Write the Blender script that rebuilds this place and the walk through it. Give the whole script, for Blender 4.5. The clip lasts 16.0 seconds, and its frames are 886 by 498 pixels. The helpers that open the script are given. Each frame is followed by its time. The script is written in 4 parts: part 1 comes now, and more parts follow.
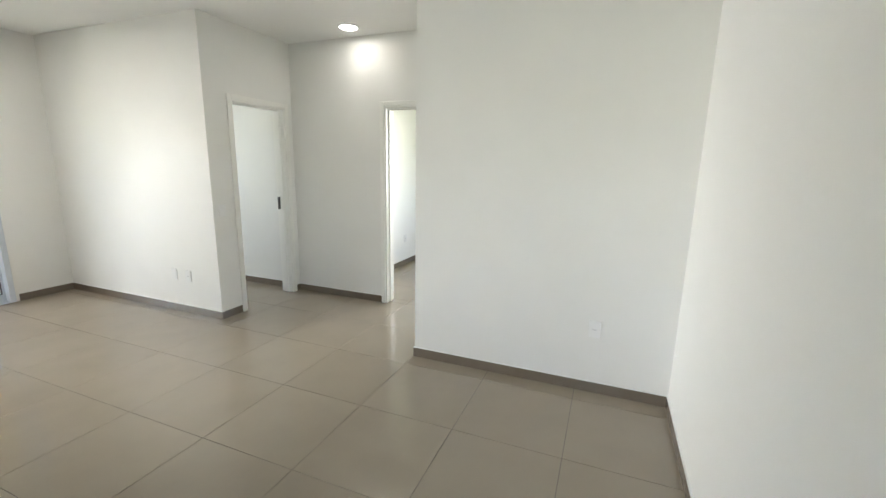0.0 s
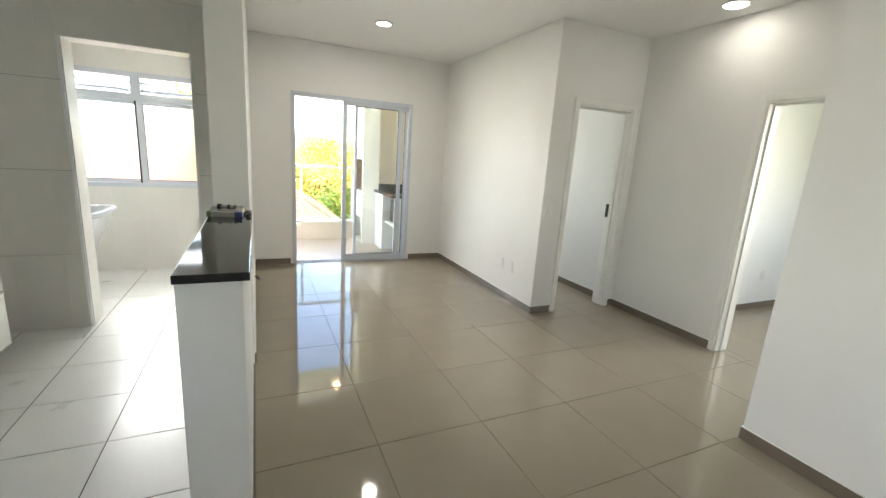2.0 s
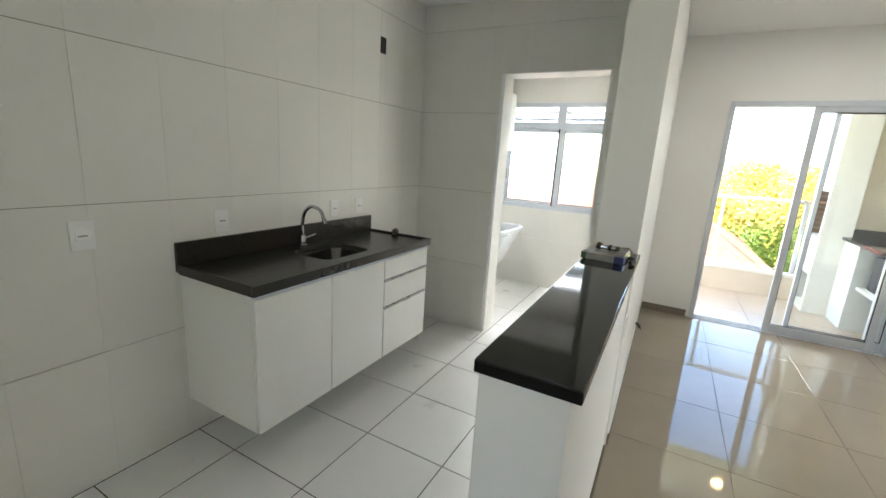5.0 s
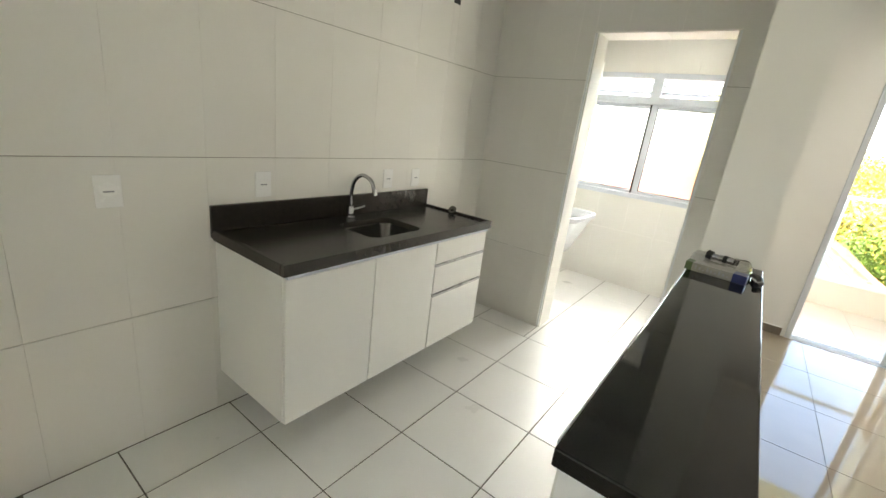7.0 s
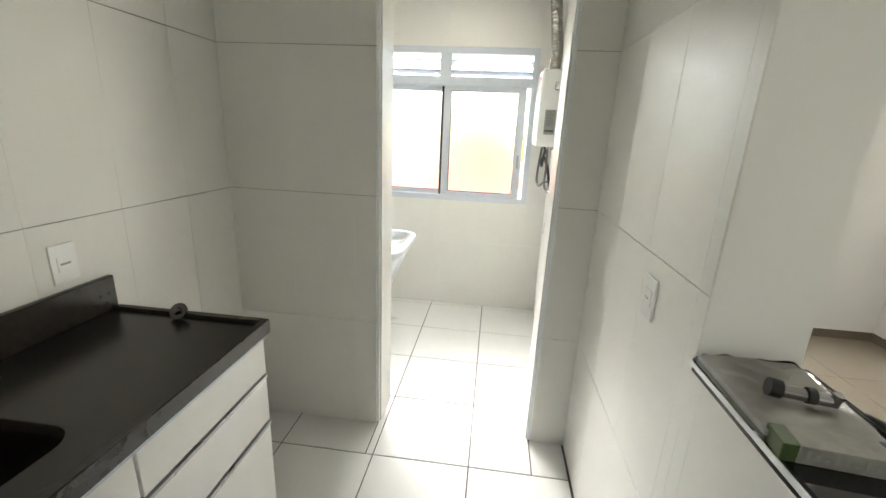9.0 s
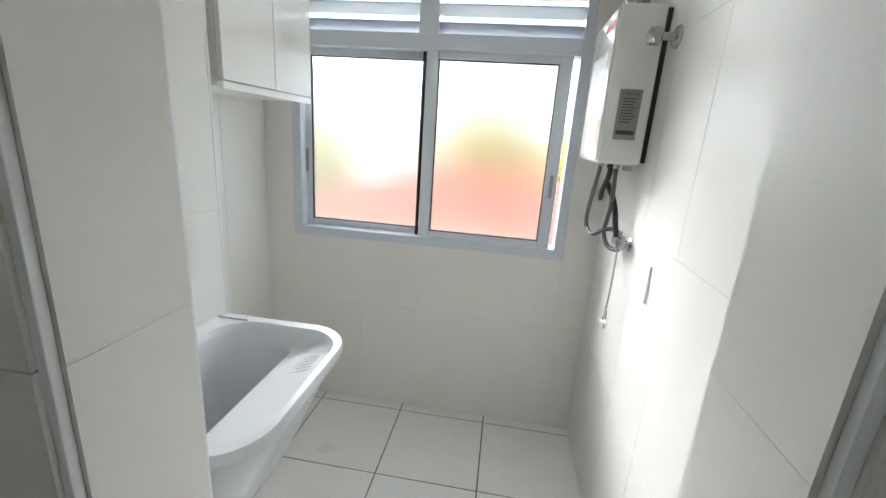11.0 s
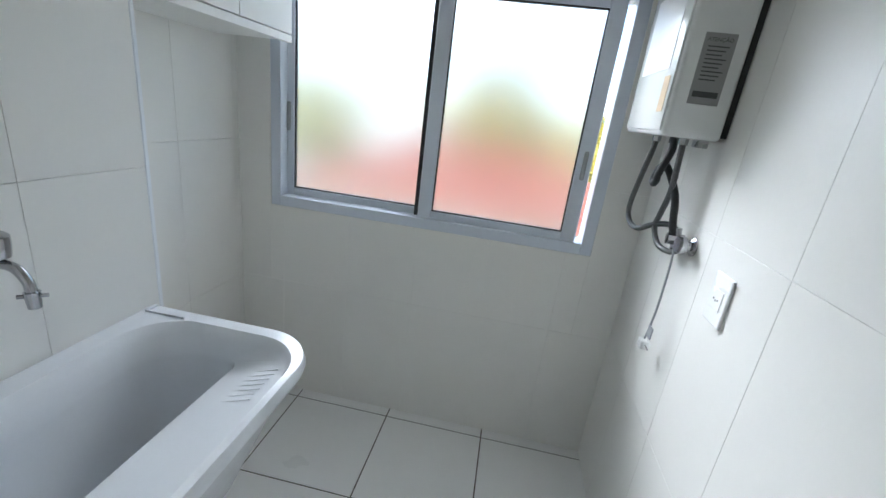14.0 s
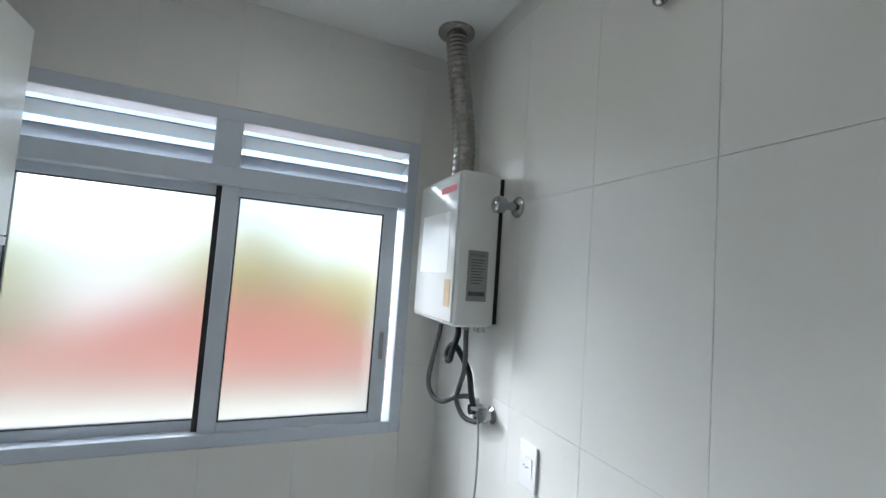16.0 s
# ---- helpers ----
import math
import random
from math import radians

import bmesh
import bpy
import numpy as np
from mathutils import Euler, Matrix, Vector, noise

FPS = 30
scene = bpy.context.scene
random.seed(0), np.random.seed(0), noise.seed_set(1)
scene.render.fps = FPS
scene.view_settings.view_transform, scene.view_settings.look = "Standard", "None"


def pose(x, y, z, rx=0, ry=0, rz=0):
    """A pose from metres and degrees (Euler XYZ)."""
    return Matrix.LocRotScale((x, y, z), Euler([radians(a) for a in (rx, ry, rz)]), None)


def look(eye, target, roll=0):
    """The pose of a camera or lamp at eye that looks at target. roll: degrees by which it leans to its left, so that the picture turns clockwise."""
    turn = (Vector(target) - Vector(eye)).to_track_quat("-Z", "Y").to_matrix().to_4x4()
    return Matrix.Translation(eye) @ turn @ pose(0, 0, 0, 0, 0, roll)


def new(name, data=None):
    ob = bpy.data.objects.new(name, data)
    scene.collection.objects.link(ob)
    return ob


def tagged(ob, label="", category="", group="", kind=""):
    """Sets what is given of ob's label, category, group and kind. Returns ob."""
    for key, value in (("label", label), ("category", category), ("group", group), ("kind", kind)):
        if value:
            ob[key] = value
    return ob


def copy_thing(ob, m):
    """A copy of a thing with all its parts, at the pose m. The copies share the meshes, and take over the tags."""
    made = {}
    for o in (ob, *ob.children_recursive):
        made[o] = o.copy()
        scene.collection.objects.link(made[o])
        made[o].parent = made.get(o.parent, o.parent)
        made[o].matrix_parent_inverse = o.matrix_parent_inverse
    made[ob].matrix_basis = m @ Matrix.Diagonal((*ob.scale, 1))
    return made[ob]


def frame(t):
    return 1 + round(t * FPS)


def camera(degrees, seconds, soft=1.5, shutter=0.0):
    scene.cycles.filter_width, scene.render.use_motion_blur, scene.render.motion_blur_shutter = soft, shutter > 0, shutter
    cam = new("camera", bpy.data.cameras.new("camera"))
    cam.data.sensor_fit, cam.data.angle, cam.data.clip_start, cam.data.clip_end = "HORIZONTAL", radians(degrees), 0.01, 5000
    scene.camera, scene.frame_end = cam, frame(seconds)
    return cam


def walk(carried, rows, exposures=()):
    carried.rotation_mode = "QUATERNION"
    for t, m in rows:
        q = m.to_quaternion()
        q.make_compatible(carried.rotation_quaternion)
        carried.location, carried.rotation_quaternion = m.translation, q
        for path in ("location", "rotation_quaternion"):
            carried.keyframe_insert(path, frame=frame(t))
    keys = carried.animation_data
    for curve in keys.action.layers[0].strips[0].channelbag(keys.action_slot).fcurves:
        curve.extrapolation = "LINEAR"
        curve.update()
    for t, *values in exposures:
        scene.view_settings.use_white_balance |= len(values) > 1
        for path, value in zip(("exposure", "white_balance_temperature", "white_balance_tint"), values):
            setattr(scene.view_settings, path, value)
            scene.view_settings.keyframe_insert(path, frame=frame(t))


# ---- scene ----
cam = camera(93.8, 16.0)

PATH = [
    (0, (0.305, -0.468, 1.511), (2.127, 0.255, 1.114), 1.1),
    (0.5, (0.321, -0.441, 1.499), (2.009, 0.556, 1.102), 1.0),
    (1, (0.422, -0.417, 1.503), (1.789, 0.988, 1.106), 1.8),
    (1.5, (0.523, -0.396, 1.506), (1.564, 1.261, 1.092), 3.6),
    (2, (0.549, -0.34, 1.501), (1.364, 1.435, 1.069), 3.8),
    (2.5, (0.498, -0.182, 1.509), (1.112, 1.669, 1.067), 3.7),
    (3, (0.508, -0.042, 1.497), (0.827, 1.884, 1.061), 3.9),
    (3.5, (0.669, 0.076, 1.497), (0.63, 2.028, 1.063), 4.5),
    (4, (0.709, 0.148, 1.502), (0.362, 2.071, 1.075), 4.0),
    (4.5, (0.632, 0.247, 1.507), (0.09, 2.125, 1.086), 3.6),
    (5, (0.604, 0.382, 1.498), (-0.314, 2.105, 1.062), 3.6),
    (7.5, (0.282, 0.817, 1.482), (-0.83, 2.372, 0.894), 7.1),
    (8, (0.082, 1.079, 1.494), (-0.572, 2.878, 0.917), 8.1),
    (8.5, (-0.128, 1.389, 1.53), (-0.343, 3.299, 0.975), 2.6),
    (11, (-0.191, 3.264, 1.51), (-0.451, 5.175, 0.981), 3.9),
    (11.5, (-0.152, 3.492, 1.493), (-0.896, 5.282, 1.002), 2.7),
    (12, (-0.17, 3.599, 1.523), (-1.016, 5.389, 1.24), 2.9),
    (12.5, (-0.225, 3.72, 1.548), (-1.284, 5.413, 1.442), 1.8),
    (13, (-0.252, 3.755, 1.489), (-1.286, 5.423, 1.105), 1.9),
    (13.5, (-0.292, 3.679, 1.413), (-0.926, 5.412, 0.641), 6.3),
    (14, (-0.249, 3.615, 1.442), (-0.502, 5.496, 0.813), 7.3),
    (14.5, (-0.264, 3.643, 1.519), (-0.322, 5.626, 1.265), 7.2),
    (15, (-0.278, 3.683, 1.552), (-0.091, 5.669, 1.42), 5.9),
    (15.5, (-0.36, 3.653, 1.594), (0.246, 5.557, 1.518), 4.3),
    (16, (-0.439, 3.625, 1.612), (0.34, 5.462, 1.738), 4.1),
]
walk(cam, [(t, look(e, g, r)) for t, e, g, r in PATH], [(0, 4.2, 6700, 9), (1, 4.15, 6850, 9), (2.5, 3.95, 6950, 9), (5.2, 4.05, 6750, 9), (7.3, 4.4, 7400, 9), (8.7, 4.2, 7150, 9), (11, 3.15, 6500, 10), (12, 2.8, 6250, 10), (13, 2.85, 5750, 9), (14.5, 2.6, 6000, 9), (16, 2.55, 5950, 9)])

# ---- world, sun and lamps' strength ----
SUN_EL, SUN_AZ = radians(52), radians(200)
world = bpy.data.worlds.new("sky")
scene.world = world
world.use_nodes = True
wn = world.node_tree.nodes
sky = wn.new("ShaderNodeTexSky")
sky.sky_type, sky.sun_disc, sky.sun_elevation, sky.sun_rotation = "NISHITA", False, SUN_EL, SUN_AZ
sky.dust_density = 1.0
world.node_tree.links.new(sky.outputs[0], wn["Background"].inputs[0])
wn["Background"].inputs[1].default_value = 0.085
sun = new("sun", bpy.data.lights.new("sun", "SUN"))
sun.data.energy, sun.data.angle, sun.data.color = 1.5, radians(10), (1.0, 0.95, 0.88)
sun_way = Vector((math.sin(SUN_AZ) * math.cos(SUN_EL), math.cos(SUN_AZ) * math.cos(SUN_EL), math.sin(SUN_EL)))
sun.rotation_mode = "QUATERNION"
sun.rotation_quaternion = sun_way.to_track_quat("Z", "Y")
sun.location = sun_way * 40
LAMP_W = 0.32
# watts of the fill lamps added out of view
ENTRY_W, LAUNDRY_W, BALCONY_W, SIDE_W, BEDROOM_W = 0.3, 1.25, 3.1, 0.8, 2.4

# ---- materials ----


def material(name, colour, rough=0.5, metal=0.0, var=0.06, scale=6.0, fine=120.0, bump=0.02, piece=0.0, spec=0.5, coat=0.0, stain=None):
    """A surface with broad and fine variation of colour, roughness and relief."""
    m = bpy.data.materials.new(name)
    m.use_nodes = True
    nt = m.node_tree
    n, ln = nt.nodes, nt.links
    b = n["Principled BSDF"]
    b.inputs["Metallic"].default_value = metal
    b.inputs["Specular IOR Level"].default_value = spec
    b.inputs["Coat Weight"].default_value = coat
    b.inputs["Coat Roughness"].default_value = 0.05
    tc = n.new("ShaderNodeTexCoord")
    geo = n.new("ShaderNodeNewGeometry")
    big, small = n.new("ShaderNodeTexNoise"), n.new("ShaderNodeTexNoise")
    big.inputs["Scale"].default_value, small.inputs["Scale"].default_value = scale, fine
    big.inputs["Detail"].default_value, small.inputs["Detail"].default_value = 4, 3
    for t in (big, small):
        ln.new(geo.outputs["Position"], t.inputs["Vector"])
    add = n.new("ShaderNodeMath")
    add.operation = "MULTIPLY_ADD"
    ln.new(small.outputs["Fac"], add.inputs[0])
    add.inputs[1].default_value = 0.4
    ln.new(big.outputs["Fac"], add.inputs[2])
    top = add.outputs[0]
    if piece:
        info = n.new("ShaderNodeObjectInfo")
        pm = n.new("ShaderNodeMath")
        pm.operation = "MULTIPLY_ADD"
        ln.new(info.outputs["Random"], pm.inputs[0])
        pm.inputs[1].default_value = piece
        ln.new(top, pm.inputs[2])
        top = pm.outputs[0]
    ramp = n.new("ShaderNodeValToRGB")
    e = ramp.color_ramp.elements
    e[0].position, e[1].position = 0.35, 1.0 + piece
    lo = [c * (1 - var) for c in colour] if stain is None else stain
    hi = [min(1.0, c * (1 + var)) for c in colour]
    e[0].color, e[1].color = (*lo, 1), (*hi, 1)
    ln.new(top, ramp.inputs[0])
    ln.new(ramp.outputs[0], b.inputs["Base Color"])
    rr = n.new("ShaderNodeMapRange")
    rr.inputs["To Min"].default_value, rr.inputs["To Max"].default_value = rough * 0.8, min(1.0, rough * 1.25)
    ln.new(big.outputs["Fac"], rr.inputs["Value"])
    ln.new(rr.outputs[0], b.inputs["Roughness"])
    if bump:
        bp = n.new("ShaderNodeBump")
        bp.inputs["Strength"].default_value, bp.inputs["Distance"].default_value = bump * 5, 0.002
        ln.new(small.outputs["Fac"], bp.inputs["Height"])
        ln.new(bp.outputs[0], b.inputs["Normal"])
    return m


def granite(name, colour, fleck, rough):
    m = material(name, colour, rough, var=0.3, scale=40, fine=500, bump=0.0)
    nt = m.node_tree
    n, ln = nt.nodes, nt.links
    vor, geo = n.new("ShaderNodeTexVoronoi"), n.new("ShaderNodeNewGeometry")
    vor.inputs["Scale"].default_value = 320
    ln.new(geo.outputs["Position"], vor.inputs["Vector"])
    ramp, mix = n.new("ShaderNodeValToRGB"), n.new("ShaderNodeMixRGB")
    ramp.color_ramp.elements[0].position, ramp.color_ramp.elements[0].color = 0.10, (1, 1, 1, 1)
    ramp.color_ramp.elements[1].position, ramp.color_ramp.elements[1].color = 0.22, (0, 0, 0, 1)
    ln.new(vor.outputs["Distance"], ramp.inputs[0])
    ln.new(ramp.outputs[0], mix.inputs[0])
    old = n["Principled BSDF"].inputs["Base Color"].links[0].from_socket
    ln.new(old, mix.inputs[1])
    mix.inputs[2].default_value = (*fleck, 1)
    ln.new(mix.outputs[0], n["Principled BSDF"].inputs["Base Color"])
    return m


def glassy(name, rough, tint, ior=1.45):
    m = bpy.data.materials.new(name)
    m.use_nodes = True
    b = m.node_tree.nodes["Principled BSDF"]
    b.inputs["Base Color"].default_value = (*tint, 1)
    b.inputs["Transmission Weight"].default_value = 1.0
    b.inputs["Roughness"].default_value = rough
    b.inputs["IOR"].default_value = ior
    if rough > 0.05:
        n, ln = m.node_tree.nodes, m.node_tree.links
        noi, bp, geo = n.new("ShaderNodeTexNoise"), n.new("ShaderNodeBump"), n.new("ShaderNodeNewGeometry")
        noi.inputs["Scale"].default_value = 260
        bp.inputs["Strength"].default_value, bp.inputs["Distance"].default_value = 0.25, 0.001
        ln.new(geo.outputs["Position"], noi.inputs["Vector"])
        ln.new(noi.outputs["Fac"], bp.inputs["Height"])
        ln.new(bp.outputs[0], b.inputs["Normal"])
    return m


def glowing(name, colour, strength):
    m = bpy.data.materials.new(name)
    m.use_nodes = True
    b = m.node_tree.nodes["Principled BSDF"]
    b.inputs["Base Color"].default_value = (0.9, 0.9, 0.9, 1)
    b.inputs["Emission Color"].default_value = (*colour, 1)
    b.inputs["Emission Strength"].default_value = strength
    return m


M_PAINT = material("white_wall_paint", (0.82, 0.815, 0.79), 0.55, var=0.03, scale=1.6, fine=260, bump=0.03)
M_CEIL = material("white_ceiling_paint", (0.86, 0.86, 0.84), 0.7, var=0.02, scale=1.2, fine=220, bump=0.02)
M_CREAM = material("cream_outdoor_paint", (0.62, 0.54, 0.44), 0.7, var=0.05, scale=2, fine=160, bump=0.08)
M_WTILE = material("ivory_wall_tile", (0.76, 0.748, 0.708), 0.36, var=0.02, scale=2.5, fine=90, bump=0.008, piece=0.25)
M_GROUT = material("grey_grout", (0.33, 0.31, 0.27), 0.9, var=0.15, scale=8, fine=200, bump=0.08)
M_LGROUT = material("pale_grout", (0.74, 0.73, 0.69), 0.9, var=0.08, scale=8, fine=200, bump=0.05)
M_LFGROUT = material("brown_floor_grout", (0.15, 0.13, 0.105), 0.9, var=0.2, scale=6, fine=200, bump=0.08)
M_FGROUT = material("dark_floor_grout", (0.12, 0.108, 0.092), 0.9, var=0.2, scale=6, fine=200, bump=0.08)
M_PORC = material("beige_polished_porcelain", (0.295, 0.250, 0.192), 0.05, var=0.06, scale=3.5, fine=140, bump=0.0, piece=0.3, spec=0.6)
M_KTILE = material("white_floor_tile", (0.77, 0.77, 0.75), 0.29, var=0.03, scale=3, fine=110, bump=0.01, piece=0.3)
M_BALC = material("pale_balcony_tile", (0.46, 0.38, 0.30), 0.3, var=0.05, scale=3, fine=120, bump=0.02, piece=0.3)
M_BASE = material("taupe_porcelain_skirting", (0.185, 0.152, 0.118), 0.2, var=0.08, scale=5, fine=150, bump=0.01)
M_CAULK = material("white_caulk", (0.8, 0.8, 0.78), 0.6, var=0.05)
M_BLACK = granite("black_granite", (0.008, 0.008, 0.008), (0.03, 0.03, 0.03), 0.06)
M_BROWN = granite("dark_brown_granite", (0.024, 0.020, 0.0165), (0.040, 0.035, 0.030), 0.24)
M_MDF = material("white_laminate", (0.86, 0.855, 0.82), 0.35, var=0.02, scale=3, fine=200, bump=0.01)
M_GAP_SHADE = material("painted_gap_shade", (0.03, 0.03, 0.03), 0.9, var=0.1)
M_ALU = material("white_powder_coated_aluminium", (0.60, 0.64, 0.70), 0.3, var=0.03, scale=8, fine=200, bump=0.01)
# darker than M_ALU: the shade under the louvre slats is put into the colour
M_SLAT = material("shade_grey_aluminium", (0.40, 0.42, 0.45), 0.4, var=0.04, scale=8, fine=200, bump=0.01)
M_TRIM = material("white_tile_edge_trim", (0.80, 0.82, 0.84), 0.3, var=0.02)
M_CHROME = material("chrome", (0.44, 0.44, 0.45), 0.11, 1.0, var=0.04, bump=0.0)
M_BOWL = material("polished_stainless_bowl", (0.13, 0.125, 0.12), 0.18, 1.0, var=0.15, scale=12, fine=200, bump=0.01)
M_STEEL = material("brushed_stainless_steel", (0.50, 0.50, 0.50), 0.28, 1.0, var=0.08, scale=20, fine=300, bump=0.01)
M_FOIL = material("corrugated_aluminium_foil", (0.32, 0.305, 0.285), 0.25, 1.0, var=0.2, scale=30, fine=200, bump=0.04)
M_PLAST = material("white_glossy_plastic", (0.88, 0.88, 0.87), 0.25, var=0.02, bump=0.0)
M_TANK = material("white_polished_resin_stone", (0.68, 0.70, 0.725), 0.22, var=0.03, scale=5, fine=150, bump=0.005)
M_ENAMEL = material("white_enamelled_steel", (0.74, 0.75, 0.73), 0.18, var=0.02, scale=4, fine=150, bump=0.004)
M_RUBBER = material("black_rubber", (0.015, 0.015, 0.016), 0.5, var=0.2)
M_GREYP = material("grey_plastic", (0.32, 0.33, 0.34), 0.5, var=0.06)
M_LABEL = material("silver_grey_sticker", (0.26, 0.26, 0.25), 0.45, var=0.05)
M_INK = material("dark_ink", (0.05, 0.05, 0.05), 0.6, var=0.1)
M_RED = material("red_ink", (0.55, 0.02, 0.03), 0.5, var=0.1)
M_KRAFT = material("worn_kraft_paper", (0.55, 0.42, 0.28), 0.8, var=0.15, scale=30)
M_GREEN = material("dark_green_print", (0.06, 0.10, 0.03), 0.5, var=0.2, scale=30)
M_HOSE = material("braided_steel_hose", (0.13, 0.13, 0.13), 0.35, 1.0, var=0.5, scale=300, fine=900, bump=0.1)
M_BLUE = material("dark_blue_plastic", (0.02, 0.03, 0.14), 0.35, var=0.1)
M_DARKP = material("grey_green_card", (0.10, 0.11, 0.09), 0.5, var=0.3, scale=25)
M_MANUAL = material("pale_printed_paper", (0.30, 0.29, 0.265), 0.6, var=0.25, scale=25, fine=90)
M_CLEAR = glassy("clear_glass", 0.0, (0.96, 0.98, 0.97))
M_FROST = glassy("frosted_glass", 0.29, (0.70, 0.71, 0.71))
M_LAMP = glowing("lit_lamp_diffuser", (1.0, 0.98, 0.94), 1.6)
M_WARM = glowing("warm_lit_diffuser", (1.0, 0.55, 0.16), 2.5)
M_BRICK = material("sooty_fire_brick", (0.24, 0.14, 0.09), 0.9, var=0.35, scale=18, fine=90, bump=0.2)
M_WOOD = material("brown_wood", (0.25, 0.12, 0.06), 0.6, var=0.3, scale=12, bump=0.05)
M_TERRA = material("terracotta_roof_tile", (0.28, 0.092, 0.062), 0.85, var=0.35, scale=2.2, fine=30, bump=0.15)
M_LEAF = material("bright_green_leaves", (0.09, 0.14, 0.02), 0.6, var=0.5, scale=1.1, fine=9, bump=0.0, piece=0.4)
M_LEAF2 = material("yellow_green_leaves", (0.36, 0.30, 0.055), 0.6, var=0.45, scale=0.9, fine=8, bump=0.0, piece=0.4)
M_BARK = material("grey_brown_bark", (0.16, 0.12, 0.09), 0.9, var=0.3, scale=9, fine=60, bump=0.2)
M_GRASS = material("green_grass", (0.13, 0.18, 0.04), 0.9, var=0.4, scale=0.15, fine=3, bump=0.1)
M_HILL = material("hazy_wooded_hill", (0.12, 0.16, 0.07), 0.9, var=0.35, scale=0.05, fine=0.6, bump=0.1)
M_FACADE = material("sunlit_white_render", (0.75, 0.73, 0.68), 0.8, var=0.06, scale=1, fine=40, bump=0.05)

# ---- mesh helpers ----


def shell():
    return bmesh.new()


def box(bm, lo, hi, bevel=0.0, seg=1):
    lo, hi = Vector(lo), Vector(hi)
    c, d = (lo + hi) / 2, hi - lo
    got = bmesh.ops.create_cube(bm, size=1.0, matrix=Matrix.Translation(c) @ Matrix.Diagonal((*d, 1)))
    if bevel:
        edges = list({e for v in got["verts"] for e in v.link_edges})
        bmesh.ops.bevel(bm, geom=edges, offset=bevel, segments=seg, affect="EDGES", profile=0.5)
    return bm


def rod(bm, a, b, r, r2=None, n=20):
    a, b = Vector(a), Vector(b)
    d = b - a
    m = Matrix.Translation((a + b) / 2) @ d.to_track_quat("Z", "Y").to_matrix().to_4x4()
    bmesh.ops.create_cone(bm, cap_ends=True, segments=n, radius1=r, radius2=r if r2 is None else r2, depth=d.length, matrix=m)
    return bm


def lathe(bm, at, axis, profile, n=28):
    """Turns a profile of (radius, height) about the axis from the place at."""
    q = Vector(axis).to_track_quat("Z", "Y").to_matrix()
    rings = []
    for r, h in profile:
        rings.append([bm.verts.new(Vector(at) + q @ Vector((r * math.cos(2 * math.pi * k / n), r * math.sin(2 * math.pi * k / n), h))) for k in range(n)])
    for a, b in zip(rings, rings[1:]):
        for k in range(n):
            bm.faces.new((a[k], a[(k + 1) % n], b[(k + 1) % n], b[k]))
    bm.faces.new(rings[0][::-1])
    bm.faces.new(rings[-1])
    return bm


def smooth_line(pts, steps=8):
    """A smooth line through the points."""
    pts = [Vector(p) for p in pts]
    full = [2 * pts[0] - pts[1], *pts, 2 * pts[-1] - pts[-2]]
    out = []
    for i in range(1, len(full) - 2):
        p0, p1, p2, p3 = full[i - 1:i + 3]
        for k in range(steps):
            t = k / steps
            out.append(0.5 * (2 * p1 + (p2 - p0) * t + (2 * p0 - 5 * p1 + 4 * p2 - p3) * t * t + (3 * p1 - p0 - 3 * p2 + p3) * t ** 3))
    return out + [pts[-1]]


def tube(bm, pts, radius, n=12):
    """A tube along pts; radius is a number or a function of the point's index."""
    last, rings = None, []
    for i, p in enumerate(pts):
        d = (pts[min(i + 1, len(pts) - 1)] - pts[max(i - 1, 0)]).normalized()
        if last is None:
            side = d.orthogonal().normalized()
        else:
            side = (last - d * last.dot(d)).normalized()
        last = side
        up = d.cross(side)
        r = radius(i) if callable(radius) else radius
        rings.append([bm.verts.new(p + r * (side * math.cos(2 * math.pi * k / n) + up * math.sin(2 * math.pi * k / n))) for k in range(n)])
    for a, b in zip(rings, rings[1:]):
        for k in range(n):
            bm.faces.new((a[k], a[(k + 1) % n], b[(k + 1) % n], b[k]))
    bm.faces.new(rings[0][::-1])
    bm.faces.new(rings[-1])
    return bm


def ring_outline(x0, x1, y0, y1, r, z, n=6, back_r=0.015):
    """A rounded rectangle: the corners at x1 have the radius r, those at x0 back_r."""
    pts = []
    for cx, cy, a0, rr in ((x1 - r, y0 + r, -90, r), (x1 - r, y1 - r, 0, r), (x0 + back_r, y1 - back_r, 90, back_r), (x0 + back_r, y0 + back_r, 180, back_r)):
        for k in range(n + 1):
            a = radians(a0 + 90 * k / n)
            pts.append(Vector((cx + rr * math.cos(a), cy + rr * math.sin(a), z)))
    return pts


def loft(bm, rings, close_first=True, close_last=True):
    made = [[bm.verts.new(p) for p in r] for r in rings]
    n = len(made[0])
    for a, b in zip(made, made[1:]):
        for k in range(n):
            bm.faces.new((a[k], a[(k + 1) % n], b[(k + 1) % n], b[k]))
    if close_first:
        bm.faces.new(made[0][::-1])
    if close_last:
        bm.faces.new(made[-1])
    return bm


def mesh_of(name, bm, mat, smooth=False):
    bmesh.ops.recalc_face_normals(bm, faces=bm.faces[:])
    me = bpy.data.meshes.new(name)
    bm.to_mesh(me)
    bm.free()
    me.materials.append(mat)
    if smooth:
        me.polygons.foreach_set("use_smooth", [True] * len(me.polygons))
        me.set_sharp_from_angle(angle=radians(38))
    return me


def part(name, bm, mat, parent, label="", smooth=False):
    ob = new(name, mesh_of(name, bm, mat, smooth))
    ob.parent = parent
    ob.matrix_parent_inverse = Matrix.Translation(-parent.location)
    return tagged(ob, label)


